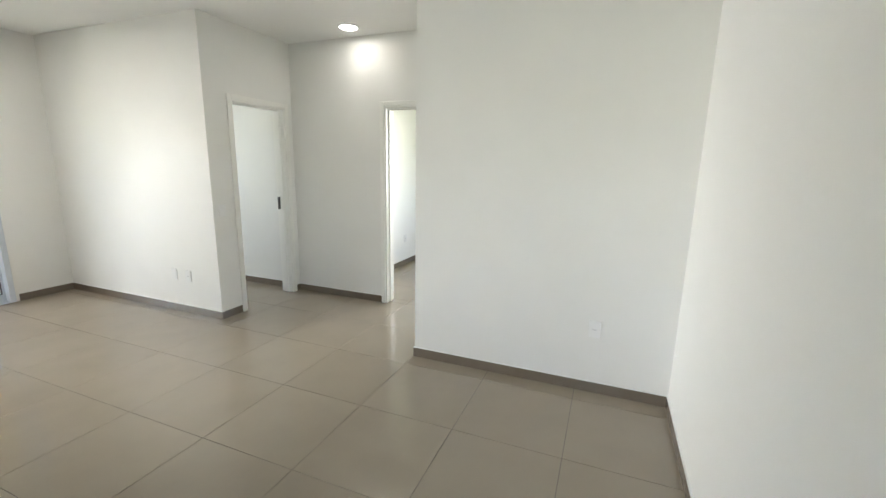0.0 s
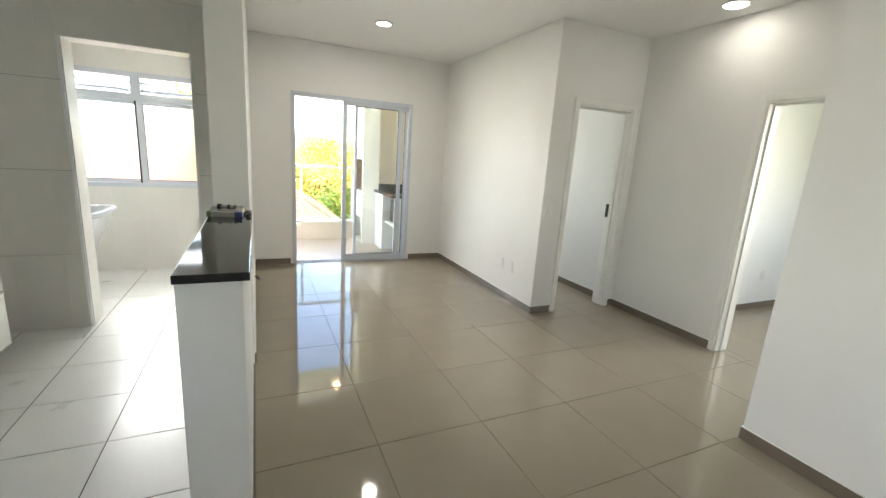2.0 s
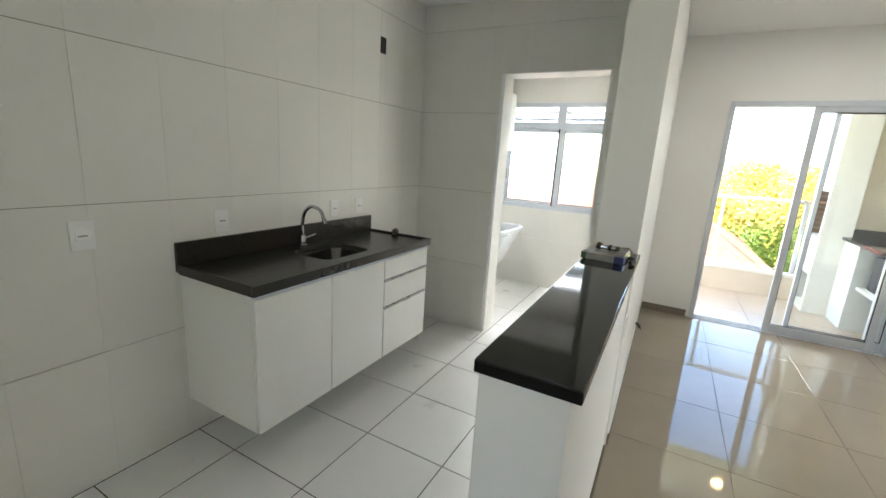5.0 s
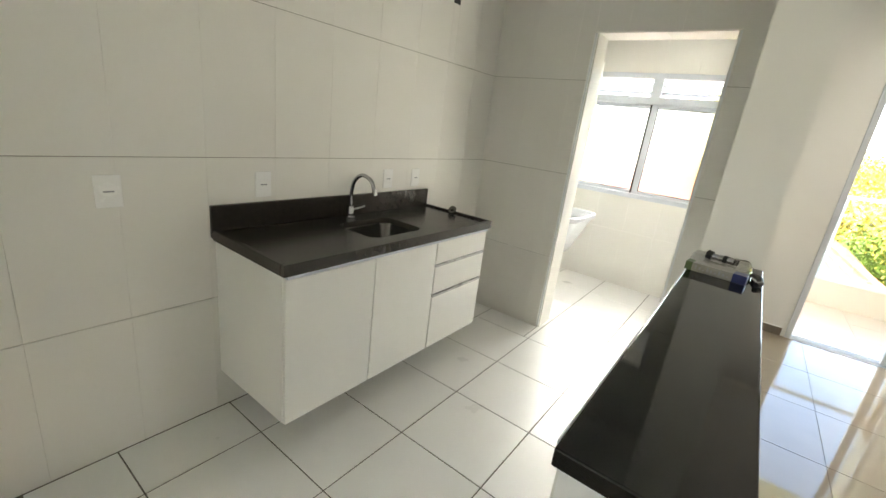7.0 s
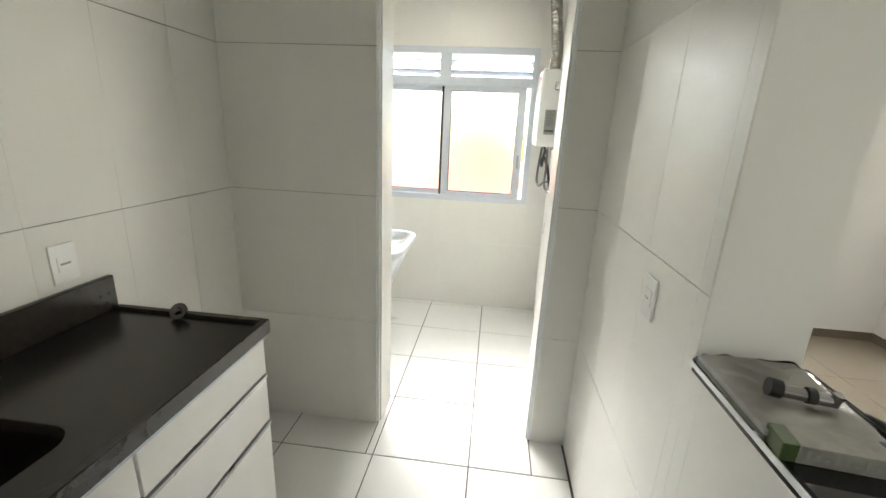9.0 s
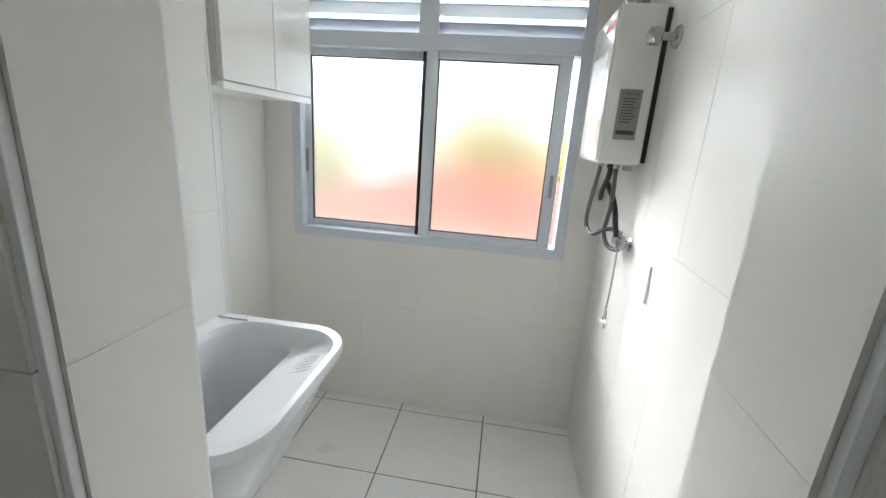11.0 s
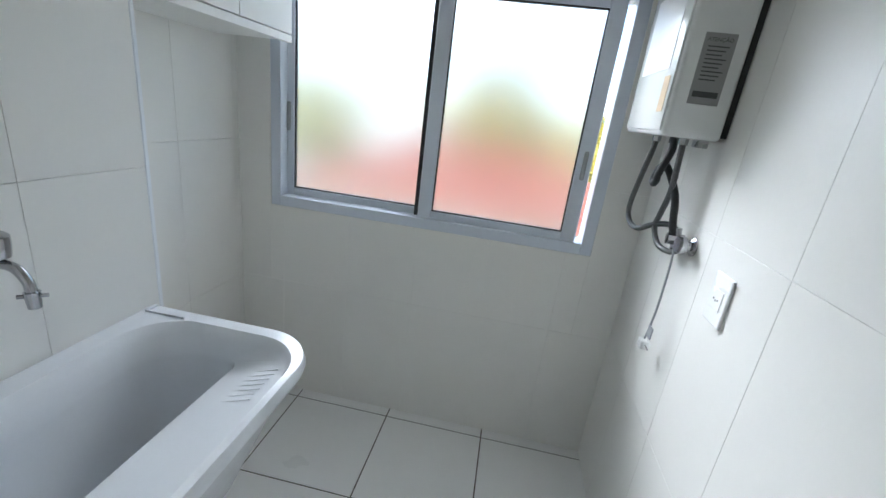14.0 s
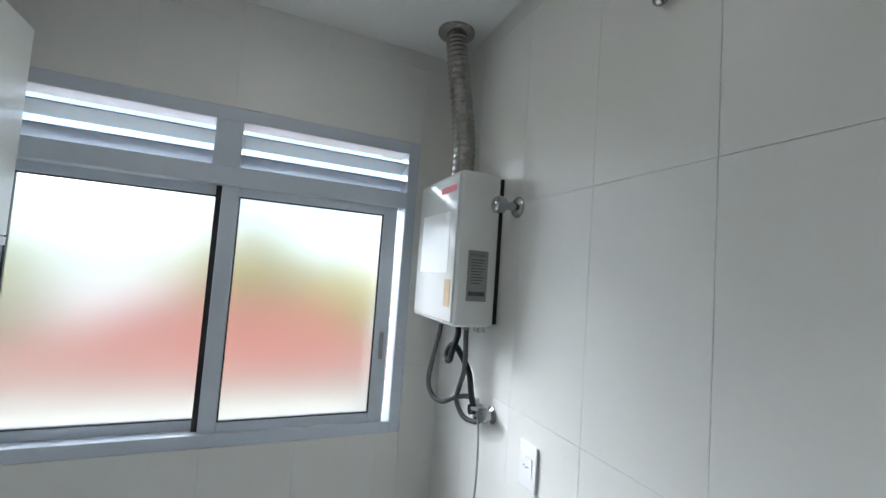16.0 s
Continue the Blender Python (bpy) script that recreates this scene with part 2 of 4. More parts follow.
def thing(name, at, label, category, group=""):
    ob = new(name)
    ob.location = at
    ob.empty_display_size = 0.1
    return tagged(ob, label, category, group)


def setting(name, bm, mat, label="", category=""):
    return tagged(new(name, mesh_of(name, bm, mat)), label, category, kind="structure")


def solid(name, bm, mat, label, category, smooth=False, group=""):
    return tagged(new(name, mesh_of(name, bm, mat, smooth)), label, category, group)


TILES = {}


def tile_mesh(name, w, h, mat, thick, cham):
    key = (name, round(w, 3), round(h, 3), mat.name)
    if key not in TILES:
        bm = shell()
        a, b = w / 2, h / 2
        back = [(-a, -b, -thick), (a, -b, -thick), (a, b, -thick), (-a, b, -thick)]
        mid = [(x, y, -cham) for x, y, _ in back]
        face = [(-a + cham, -b + cham, 0), (a - cham, -b + cham, 0), (a - cham, b - cham, 0), (-a + cham, b - cham, 0)]
        loft(bm, [[Vector(p) for p in r] for r in (back, mid, face)])
        TILES[key] = mesh_of(name, bm, mat)
    return TILES[key]


def minus(rects, hole):
    out = []
    for a, b, c, d in rects:
        p, q, r, s = max(a, hole[0]), min(b, hole[1]), max(c, hole[2]), min(d, hole[3])
        if p >= q or r >= s:
            out.append((a, b, c, d))
            continue
        out += [t for t in ((a, p, c, d), (q, b, c, d), (p, q, c, r), (p, q, s, d)) if t[1] - t[0] > 0.006 and t[3] - t[2] > 0.006]
    return out


def tile_field(parent, origin, u, v, size, pitch, start, mat, holes=(), gap=0.003, gap_u=None, thick=0.008, cham=0.0012, name="tile"):
    """Tiles over a rectangle from origin along u and v, each an object under parent. start: where a joint lies."""
    origin, u, v = Vector(origin), Vector(u), Vector(v)
    nrm = u.cross(v)
    turn = Matrix((u, v, nrm)).transposed().to_4x4()
    k0, l0 = math.floor(-start[0] / pitch[0]), math.floor(-start[1] / pitch[1])
    k = k0
    while start[0] + k * pitch[0] < size[0]:
        l = l0
        while start[1] + l * pitch[1] < size[1]:
            a, c = start[0] + k * pitch[0], start[1] + l * pitch[1]
            rects = [(max(a, 0), min(a + pitch[0], size[0]), max(c, 0), min(c + pitch[1], size[1]))]
            for h in holes:
                rects = minus(rects, h)
            for p, q, r, s in rects:
                w, h = q - p - (gap if gap_u is None else gap_u), s - r - gap
                if w < 0.008 or h < 0.008:
                    continue
                ob = new(name, tile_mesh(name, w, h, mat, thick, cham))
                ob.parent = parent
                ob.matrix_basis = Matrix.Translation(origin + u * (p + q) / 2 + v * (r + s) / 2) @ turn
            l += 1
        k += 1

# ---- plan ----
KL, KR, KRL, KY, KY2 = -1.40, 0.300, 0.287, 3.605, 3.825      # kitchen: sink wall, bar side, laundry wall
LN, LC, LS = -1.42, -1.12, 4.512                  # laundry: niche, pipe chase, where the chase ends
WY = 5.30                                         # window wall and balcony wall
OX0, OX1, OZ = -0.672, 0.118, 2.150               # opening to the laundry
CEIL, LCEIL = 2.765, 2.570
LVL, LVR, SOUTH = 0.508, 3.064, -0.935
W0, W0Y, PIER, COR = 3.112, 0.872, 2.916, 4.165
BX0, BX1, BZ = 0.970, 2.541, 2.172                # balcony door
WX0, WX1, WZ0, WZ1 = -1.272, 0.128, 0.955, 2.167  # laundry window
COLY, BARY, BART = 2.608, 1.130, 1.085
FS = 0.75                                         # where the white floor begins
R = 0.004                                         # depth of the joints


def wall(name, boxes, mat=M_PAINT, label="", category="wall"):
    bm = shell()
    for lo, hi in boxes:
        box(bm, lo, hi)
    return setting(name, bm, mat, label, category)


floor_living = wall("floor_living", [((LVL - 0.2, SOUTH - 0.15, -0.12), (7.2, 5.45, -0.003)), ((-1.6, SOUTH - 0.15, -0.12), (LVL - 0.2, FS, -0.003))], M_LFGROUT, "polished beige porcelain tile floor of the living room", "floor")
floor_kitchen = wall("floor_kitchen", [((-1.6, FS, -0.12), (LVL - 0.2, 5.45, -0.003))], M_FGROUT, "white ceramic tile floor of kitchen and laundry", "floor")

EWA, EWB, EWZ0, EWZ1 = -0.86, -0.22, 0.95, 2.25       # unseen opening added behind the camera for a fill lamp
wall_kitchen = wall("wall_kitchen", [((KL - 0.15, SOUTH, 0), (KL - R, EWA, 2.85)), ((KL - 0.15, EWB, 0), (KL - R, KY, 2.85)), ((KL - 0.15, EWA, 0), (KL - R, EWB, EWZ0)), ((KL - 0.15, EWA, EWZ1), (KL - R, EWB, 2.85))], M_GROUT, "ivory tiled kitchen wall behind the sink")
wall_laundry_door = wall("wall_laundry_door", [((KL - 0.15, KY + R, 0), (OX0 - R, KY2 - R, 2.85)), ((OX1 + R, KY + R, 0), (KR + R, KY2 - R, 2.85)), ((OX0 - R, KY + R, OZ + R), (OX1 + R, KY2 - R, 2.85))], M_GROUT, "ivory tiled wall with an open passage to the laundry")
wall_bar = wall("wall_bar", [((KR + R, BARY + 0.025, 0), (LVL - 0.01, COLY + 0.002, BART - 0.031))], M_PAINT, "low white wall under the bar counter")
wall_divider = wall("wall_divider", [((KR + R, COLY, 0), (LVL, KY2, 2.85)), ((KRL + R, KY2, 0), (LVL, WY, 2.85))], M_PAINT, "white wall stub dividing kitchen and living room")
wall_chase = wall("wall_chase", [((KL - 0.17, KY2 - R, 0), (LC - R, LS - R, 2.85))], M_LGROUT, "ivory tiled pipe chase behind the laundry tub")
wall_niche = wall("wall_niche", [((LN - 0.13, LS - R, 0), (LN - R, WY + R, 2.85))], M_LGROUT, "ivory tiled side wall of the laundry niche")
wall_window = wall("wall_window", [((LN - 0.13, WY + R, 0), (WX0, WY + 0.15, 2.85)), ((WX1, WY + R, 0), (LVL - 0.1, WY + 0.15, 2.85)), ((WX0, WY + R, 0), (WX1, WY + 0.15, WZ0)), ((WX0, WY + R, WZ1), (WX1, WY + 0.15, 2.85))], M_LGROUT, "ivory tiled laundry wall with a sliding window")
wall_balcony = wall("wall_balcony", [((LVL - 0.1, WY, 0), (BX0, WY + 0.15, 2.85)), ((BX1, WY, -0.12), (LVR + 0.15, WY + 0.15, 2.85)), ((BX0, WY, BZ), (BX1, WY + 0.15, 2.85))], M_PAINT, "white living room wall with the balcony door")
wall_east = wall("wall_east", [((LVR, PIER, 0), (LVR + 0.15, WY, 2.85))], M_PAINT, "white painted living room wall")
D1A, D1B, DZ = 3.368, 4.033, 2.062
wall_hall_door = wall("wall_hall_door", [((LVR + 0.15, PIER, 0), (D1A - 0.06, PIER + 0.15, 2.85)), ((D1B + 0.06, PIER, 0), (COR + 0.15, PIER + 0.15, 2.85)), ((D1A - 0.06, PIER, DZ + 0.06), (D1B + 0.06, PIER + 0.15, 2.85))], M_PAINT, "white hall wall with a doorway")
D2A, D2B = 0.98, 1.715
wall_hall_end = wall("wall_hall_end", [((COR, D2B + 0.06, 0), (COR + 0.15, PIER, 2.85)), ((COR, W0Y, 0), (COR + 0.15, D2A - 0.06, 2.85)), ((COR, D2A - 0.06, DZ + 0.06), (COR + 0.15, D2B + 0.06, 2.85))], M_PAINT, "white hall end wall with a bedroom doorway")
wall_dining = wall("wall_dining", [((W0, SOUTH - 0.15, 0), (COR + 0.15, W0Y, 2.85))], M_PAINT, "white painted wall block beside the hall")
wall_entry = wall("wall_entry", [((KL - 0.15, SOUTH - 0.15, 0), (W0, SOUTH, 2.85))], M_PAINT, "plain white entry wall")
# rooms behind the two doorways, each given unseen window openings to let light in
wall_small_room = wall("wall_small_room", [((COR, PIER + 0.15, 0), (COR + 0.15, 5.45, 2.85)), ((LVR + 0.15, WY, 0), (3.30, 5.45, 2.85)), ((3.30, WY, 0), (4.10, 5.45, 0.9)), ((3.30, WY, 2.2), (4.10, 5.45, 2.85)), ((4.10, WY, 0), (COR, 5.45, 2.85))], M_PAINT, "white walls of the small room")
wall_bedroom = wall("wall_bedroom", [((COR + 0.15, 2.38, 0), (7.2, 2.53, 2.85)), ((7.05, -1.1, 0), (7.2, -0.1, 2.85)), ((7.05, 1.1, 0), (7.2, 2.38, 2.85)), ((7.05, -0.1, 0), (7.2, 1.1, 1.0)), ((7.05, -0.1, 2.2), (7.2, 1.1, 2.85)), ((COR + 0.15, -1.1, 0), (6.2, -0.95, 2.85)), ((6.2, -1.1, 0), (6.8, -0.95, 1.2)), ((6.2, -1.1, 2.0), (6.8, -0.95, 2.85)), ((6.8, -1.1, 0), (7.05, -0.95, 2.85))], M_PAINT, "white walls of the bedroom")

ceiling_living = wall("ceiling_living", [((LVL, SOUTH, CEIL), (7.2, WY, 2.86)), ((KL, SOUTH, CEIL), (LVL, 1.1, 2.86)), ((KL, 1.1, 2.69), (KR, KY, 2.86)), ((KR, 1.1, CEIL), (LVL, COLY, 2.86))], M_CEIL, "white painted ceiling", "ceiling")
ceiling_laundry = wall("ceiling_laundry", [((LN, KY2, LCEIL), (KRL, WY, 2.66))], M_CEIL, "white laundry ceiling", "ceiling")
roof_slab = wall("roof_slab", [((-1.6, -1.15, 2.862), (7.25, 5.46, 3.1))], M_CREAM, "roof slab over the flat", "roof")

# skirting of taupe porcelain with a line of caulk
SK, SKT = 0.075, 0.009


def skirting(x0, y0, x1, y1, nx, ny):
    lo = (min(x0, x1, x0 + nx * SKT, x1 + nx * SKT), min(y0, y1, y0 + ny * SKT, y1 + ny * SKT), 0.0005)
    hi = (max(x0, x1, x0 + nx * SKT, x1 + nx * SKT), max(y0, y1, y0 + ny * SKT, y1 + ny * SKT), SK)
    ob = setting("baseboard", box(shell(), lo, hi, 0.0015), M_BASE, "taupe porcelain skirting along a white wall", "skirting")
    cap = box(shell(), (lo[0], lo[1], SK), (hi[0], hi[1], SK + 0.004))
    part("caulk_line", cap, M_CAULK, ob)
    return ob


skirting(LVL + 0.001, WY, BX0 - 0.03, WY, 0, -1)
skirting(BX1 + 0.03, WY, LVR, WY, 0, -1)
skirting(LVR, WY - SKT, LVR, PIER - SKT, -1, 0)
skirting(LVR, PIER, D1A - 0.07, PIER, 0, -1)
skirting(D1B + 0.07, PIER, COR - 0.001, PIER, 0, -1)
skirting(COR, PIER - SKT, COR, D2B + 0.07, -1, 0)
skirting(W0, W0Y + SKT, W0, SOUTH, -1, 0)
skirting(W0, W0Y, COR, W0Y, 0, 1)
skirting(W0 - SKT, SOUTH, KL + 0.1, SOUTH, 0, 1)
skirting(COR, 5.29, COR, PIER + 0.16, -1, 0)
skirting(COR + 0.16, 2.38, 7.04, 2.38, 0, -1)
skirting(LVL, WY - SKT, LVL, COLY, 1, 0)

# ---- doorways of hall ----


def door_casing(name, lo, hi, axis, label):
    """A white door lining with its stops and casings, through a wall 0.15 thick; lo and hi along the wall."""
    base = PIER if axis == "x" else COR
    ob = thing(name, (lo, base, 0) if axis == "x" else (base, lo, 0), label, "door frame")
    ob["kind"] = "structure"

    def seg(nm, a0, a1, t0, t1, z0, z1):
        l, h = ((a0, base + t0, z0), (a1, base + t1, z1)) if axis == "x" else ((base + t0, a0, z0), (base + t1, a1, z1))
        part(nm, box(shell(), l, h, 0.003), M_MDF, ob)
    for side, a0, a1 in (("jamb", lo - 0.03, lo), ("jamb", hi, hi + 0.03)):
        seg(side, a0, a1, -0.004, 0.154, 0.0, DZ)
    seg("head", lo - 0.03, hi + 0.03, -0.004, 0.154, DZ, DZ + 0.03)
    for t0, t1 in ((-0.014, -0.001), (0.151, 0.164)):
        seg("casing", lo - 0.066, lo - 0.018, t0, t1, 0.0, DZ + 0.066)
        seg("casing", hi + 0.018, hi + 0.066, t0, t1, 0.0, DZ + 0.066)
        seg("casing", lo - 0.018, hi + 0.018, t0, t1, DZ + 0.018, DZ + 0.066)
    seg("stop", lo, lo + 0.012, 0.05, 0.10, 0.0, DZ - 0.012)
    seg("stop", hi - 0.012, hi, 0.05, 0.10, 0.0, DZ - 0.012)
    seg("stop", lo, hi, 0.05, 0.10, DZ - 0.012, DZ)
    return ob


door_1 = door_casing("door_1", D1A, D1B, "x", "white painted door lining of an open doorway")
part("strike_plate", box(shell(), (D1B - 0.016, PIER + 0.103, 0.98), (D1B + 0.001, PIER + 0.135, 1.12), 0.002), M_INK, door_1, "dark metal lock strike plate")
door_2 = door_casing("door_2", D2A, D2B, "y", "white painted door lining of the bedroom doorway")

# ---- downlights ----


def downlight(x, y, z, r, glow, power, colour, label):
    ob = thing("ceiling_light", (x, y, z), label, "ceiling light", "round ceiling lights")
    part("trim_ring", lathe(shell(), (x, y, z - 0.012), (0, 0, 1), [(r + 0.012, 0.012), (r + 0.012, 0.006), (r + 0.006, 0), (r - 0.004, 0), (r - 0.004, 0.012)]), M_PLAST, ob, smooth=True)
    part("diffuser", lathe(shell(), (x, y, z - 0.010), (0, 0, 1), [(r - 0.006, 0.009), (r - 0.006, 0.001), (r * 0.6, 0)]), glow, ob, "glowing round diffuser", smooth=True)
    lamp = new("lamp_glow", bpy.data.lights.new("lamp_glow", "AREA"))
    lamp.data.shape, lamp.data.size, lamp.data.energy, lamp.data.color = "DISK", 2 * r, power, colour
    lamp.location = (x, y, z - 0.016)
    return ob


downlight(1.762, 4.065, CEIL, 0.075, M_LAMP, LAMP_W * 2.5, (1.0, 0.975, 0.93), "lit round downlight in the living room ceiling")
downlight(3.88, 1.945, CEIL, 0.085, M_LAMP, LAMP_W * 0.22, (1.0, 0.975, 0.93), "lit round downlight in the hall ceiling")
downlight(-0.46, 4.50, LCEIL, 0.075, M_LAMP, LAMP_W * 0.5, (1.0, 0.975, 0.93), "lit round downlight in the laundry ceiling")
downlight(1.775, 6.48, 2.60, 0.075, M_WARM, LAMP_W * 0.5, (1.0, 0.75, 0.45), "warm lit round downlight under the balcony ceiling")

# ---- balcony door ----
balcony_door = thing("balcony_door", (BX0, WY, 0), "white aluminium sliding glass door, pushed open", "sliding door")
balcony_door["kind"] = "structure"
part("door_frame", box(shell(), (BX0, WY - 0.012, -0.01), (BX0 + 0.045, WY + 0.12, BZ), 0.003), M_ALU, balcony_door)
part("door_frame", box(shell(), (BX1 - 0.05, WY - 0.012, -0.01), (BX1, WY + 0.12, BZ), 0.003), M_ALU, balcony_door)
part("head_track", box(shell(), (BX0 + 0.045, WY - 0.011, BZ - 0.05), (BX1 - 0.05, WY + 0.119, BZ), 0.003), M_ALU, balcony_door)
sill = box(shell(), (BX0 + 0.045, WY - 0.011, -0.02), (BX1 - 0.05, WY + 0.119, 0.006), 0.002)
for ty in (0.02, 0.055, 0.09):
    box(sill, (BX0 + 0.05, WY + ty, 0.006), (BX1 - 0.05, WY + ty + 0.006, 0.016))
part("bottom_track", sill, M_ALU, balcony_door)


def sash(parent, x0, x1, y0, y1, z0, z1, stile, rail_top, rail_bottom, glass_mat, name="sash"):
    fr = shell()
    box(fr, (x0, y0, z0), (x0 + stile, y1, z1), 0.003)
    box(fr, (x1 - stile, y0, z0), (x1, y1, z1), 0.003)
    box(fr, (x0 + stile, y0 + 0.001, z0), (x1 - stile, y1 - 0.001, z0 + rail_bottom), 0.003)
    box(fr, (x0 + stile, y0 + 0.001, z1 - rail_top), (x1 - stile, y1 - 0.001, z1), 0.003)
    s = part(name, fr, M_ALU, parent)
    mid = (y0 + y1) / 2
    gk = shell()
    for lo, hi in (((x0 + stile, z0 + rail_bottom), (x0 + stile + 0.005, z1 - rail_top)), ((x1 - stile - 0.005, z0 + rail_bottom), (x1 - stile, z1 - rail_top)),
                   ((x0 + stile, z0 + rail_bottom), (x1 - stile, z0 + rail_bottom + 0.005)), ((x0 + stile, z1 - rail_top - 0.005), (x1 - stile, z1 - rail_top))):
        box(gk, (lo[0], mid - 0.008, lo[1]), (hi[0], mid + 0.008, hi[1]))
    part("gasket", gk, M_RUBBER, s, "black rubber glazing gasket")
    pane = part("pane", box(shell(), (x0 + stile - 0.004, mid - 0.002, z0 + rail_bottom - 0.004), (x1 - stile + 0.004, mid + 0.002, z1 - rail_top + 0.004)), glass_mat, s)
    pane.visible_shadow = False
    return s


s1 = sash(balcony_door, 1.600, 2.410, WY + 0.005, WY + 0.04, 0.012, BZ - 0.04, 0.055, 0.055, 0.075, M_CLEAR)
part("pull", box(shell(), (2.365, WY - 0.012, 0.92), (2.395, WY + 0.006, 1.12), 0.004), M_ALU, s1, "white door pull")
sash(balcony_door, 1.768, 2.505, WY + 0.06, WY + 0.095, 0.012, BZ - 0.04, 0.034, 0.055, 0.075, M_CLEAR)

# ---- laundry window ----
window_1 = thing("window_1", (WX0, WY, WZ0), "white aluminium sliding window with frosted panes and louvres above", "window")
window_1["kind"] = "structure"
TR0, TR1 = 1.882, 1.950
wf = shell()
for lo, hi in (((WX0, WZ0), (WX0 + 0.045, WZ1)), ((WX1 - 0.045, WZ0), (WX1, WZ1)), ((WX0 + 0.045, WZ0), (WX1 - 0.045, WZ0 + 0.045)), ((WX0 + 0.045, WZ1 - 0.05), (WX1 - 0.045, WZ1)), ((WX0 + 0.045, TR0), (WX1 - 0.045, TR1))):
    box(wf, (lo[0], WY - 0.006, lo[1]), (hi[0], WY + 0.10, hi[1]), 0.002)
part("window_frame", wf, M_ALU, window_1)
for lo, hi in (((WX0 - 0.035, WZ0 - 0.035), (WX0, WZ1 + 0.035)), ((WX1, WZ0 - 0.035), (WX1 + 0.035, WZ1 + 0.035)), ((WX0, WZ0 - 0.035), (WX1, WZ0)), ((WX0, WZ1), (WX1, WZ1 + 0.035))):
    part("casing", box(shell(), (lo[0], WY - 0.005, lo[1]), (hi[0], WY + 0.002, hi[1]), 0.002), M_ALU, window_1)
part("louvre_mullion", box(shell(), (-0.645, WY - 0.004, TR1), (-0.555, WY + 0.09, WZ1 - 0.05), 0.002), M_ALU, window_1)
for x0, x1 in ((WX0 + 0.045, -0.645), (-0.555, WX1 - 0.045)):
    for k in range(2):
        zc = TR1 + 0.034 + k * 0.075
        bm = shell()
        got = box(bm, (x0, -0.046, -0.003), (x1, 0.046, 0.003), 0.001)
        bmesh.ops.transform(got, matrix=Matrix.Translation((0, WY + 0.045, zc)) @ Matrix.Rotation(radians(-17), 4, "X"), verts=got.verts[:])
        part("louvre_slat", got, M_SLAT, window_1)
sa = sash(window_1, WX0 + 0.03, -0.575, WY + 0.052, WY + 0.078, WZ0 + 0.032, TR0 + 0.01, 0.045, 0.045, 0.045, M_FROST)
# narrow black strip left of the front sash's stile
part("meeting_strip", box(shell(), (-0.627, WY + 0.030, WZ0 + 0.046), (-0.6072, WY + 0.050, TR0 - 0.002)), M_RUBBER, window_1, "black strip between the sashes")
sb = sash(window_1, -0.607, 0.056, WY + 0.012, WY + 0.038, WZ0 + 0.032, TR0 + 0.01, 0.058, 0.045, 0.045, M_FROST)
part("latch", box(shell(), (0.020, WY + 0.002, 1.25), (0.036, WY + 0.013, 1.36), 0.003), M_GREYP, sb, "grey sliding latch")
part("latch", box(shell(), (WX0 + 0.046, WY + 0.042, 1.28), (WX0 + 0.060, WY + 0.053, 1.40), 0.003), M_GREYP, sa, "grey sliding latch")

# fill lamp added in the small room's window, itself an unseen addition
fill_small = new("added_sky_fill", bpy.data.lights.new("added_sky_fill", "AREA"))
fill_small.data.shape, fill_small.data.size, fill_small.data.size_y, fill_small.data.energy, fill_small.data.color = "RECTANGLE", 0.78, 1.28, 1.0, (0.95, 0.98, 1.0)
fill_small.matrix_world = look((3.70, WY + 0.10, 1.55), (3.70, WY - 1, 1.45))
# fill lamp added in the unseen opening behind the camera
fill_entry = new("added_sky_fill", bpy.data.lights.new("added_sky_fill", "AREA"))
fill_entry.data.shape, fill_entry.data.size, fill_entry.data.size_y, fill_entry.data.energy, fill_entry.data.color = "RECTANGLE", EWB - EWA - 0.02, EWZ1 - EWZ0 - 0.02, ENTRY_W, (0.97, 0.985, 1.0)
fill_entry.data.spread = radians(105)
fill_entry.matrix_world = look((KL - 0.13, (EWA + EWB) / 2, (EWZ0 + EWZ1) / 2), (2.0, (EWA + EWB) / 2, (EWZ0 + EWZ1) / 2))
# fill lamp added in an unseen bedroom opening, aimed at the sink wall
fill_bed = new("added_sky_fill", bpy.data.lights.new("added_sky_fill", "AREA"))
fill_bed.data.shape, fill_bed.data.size, fill_bed.data.size_y, fill_bed.data.energy, fill_bed.data.color = "RECTANGLE", 1.16, 1.18, BEDROOM_W, (1.0, 0.985, 0.95)
fill_bed.data.spread = radians(95)
fill_bed.matrix_world = look((7.18, 0.5, 1.6), (-1.4, 2.6, 1.45))
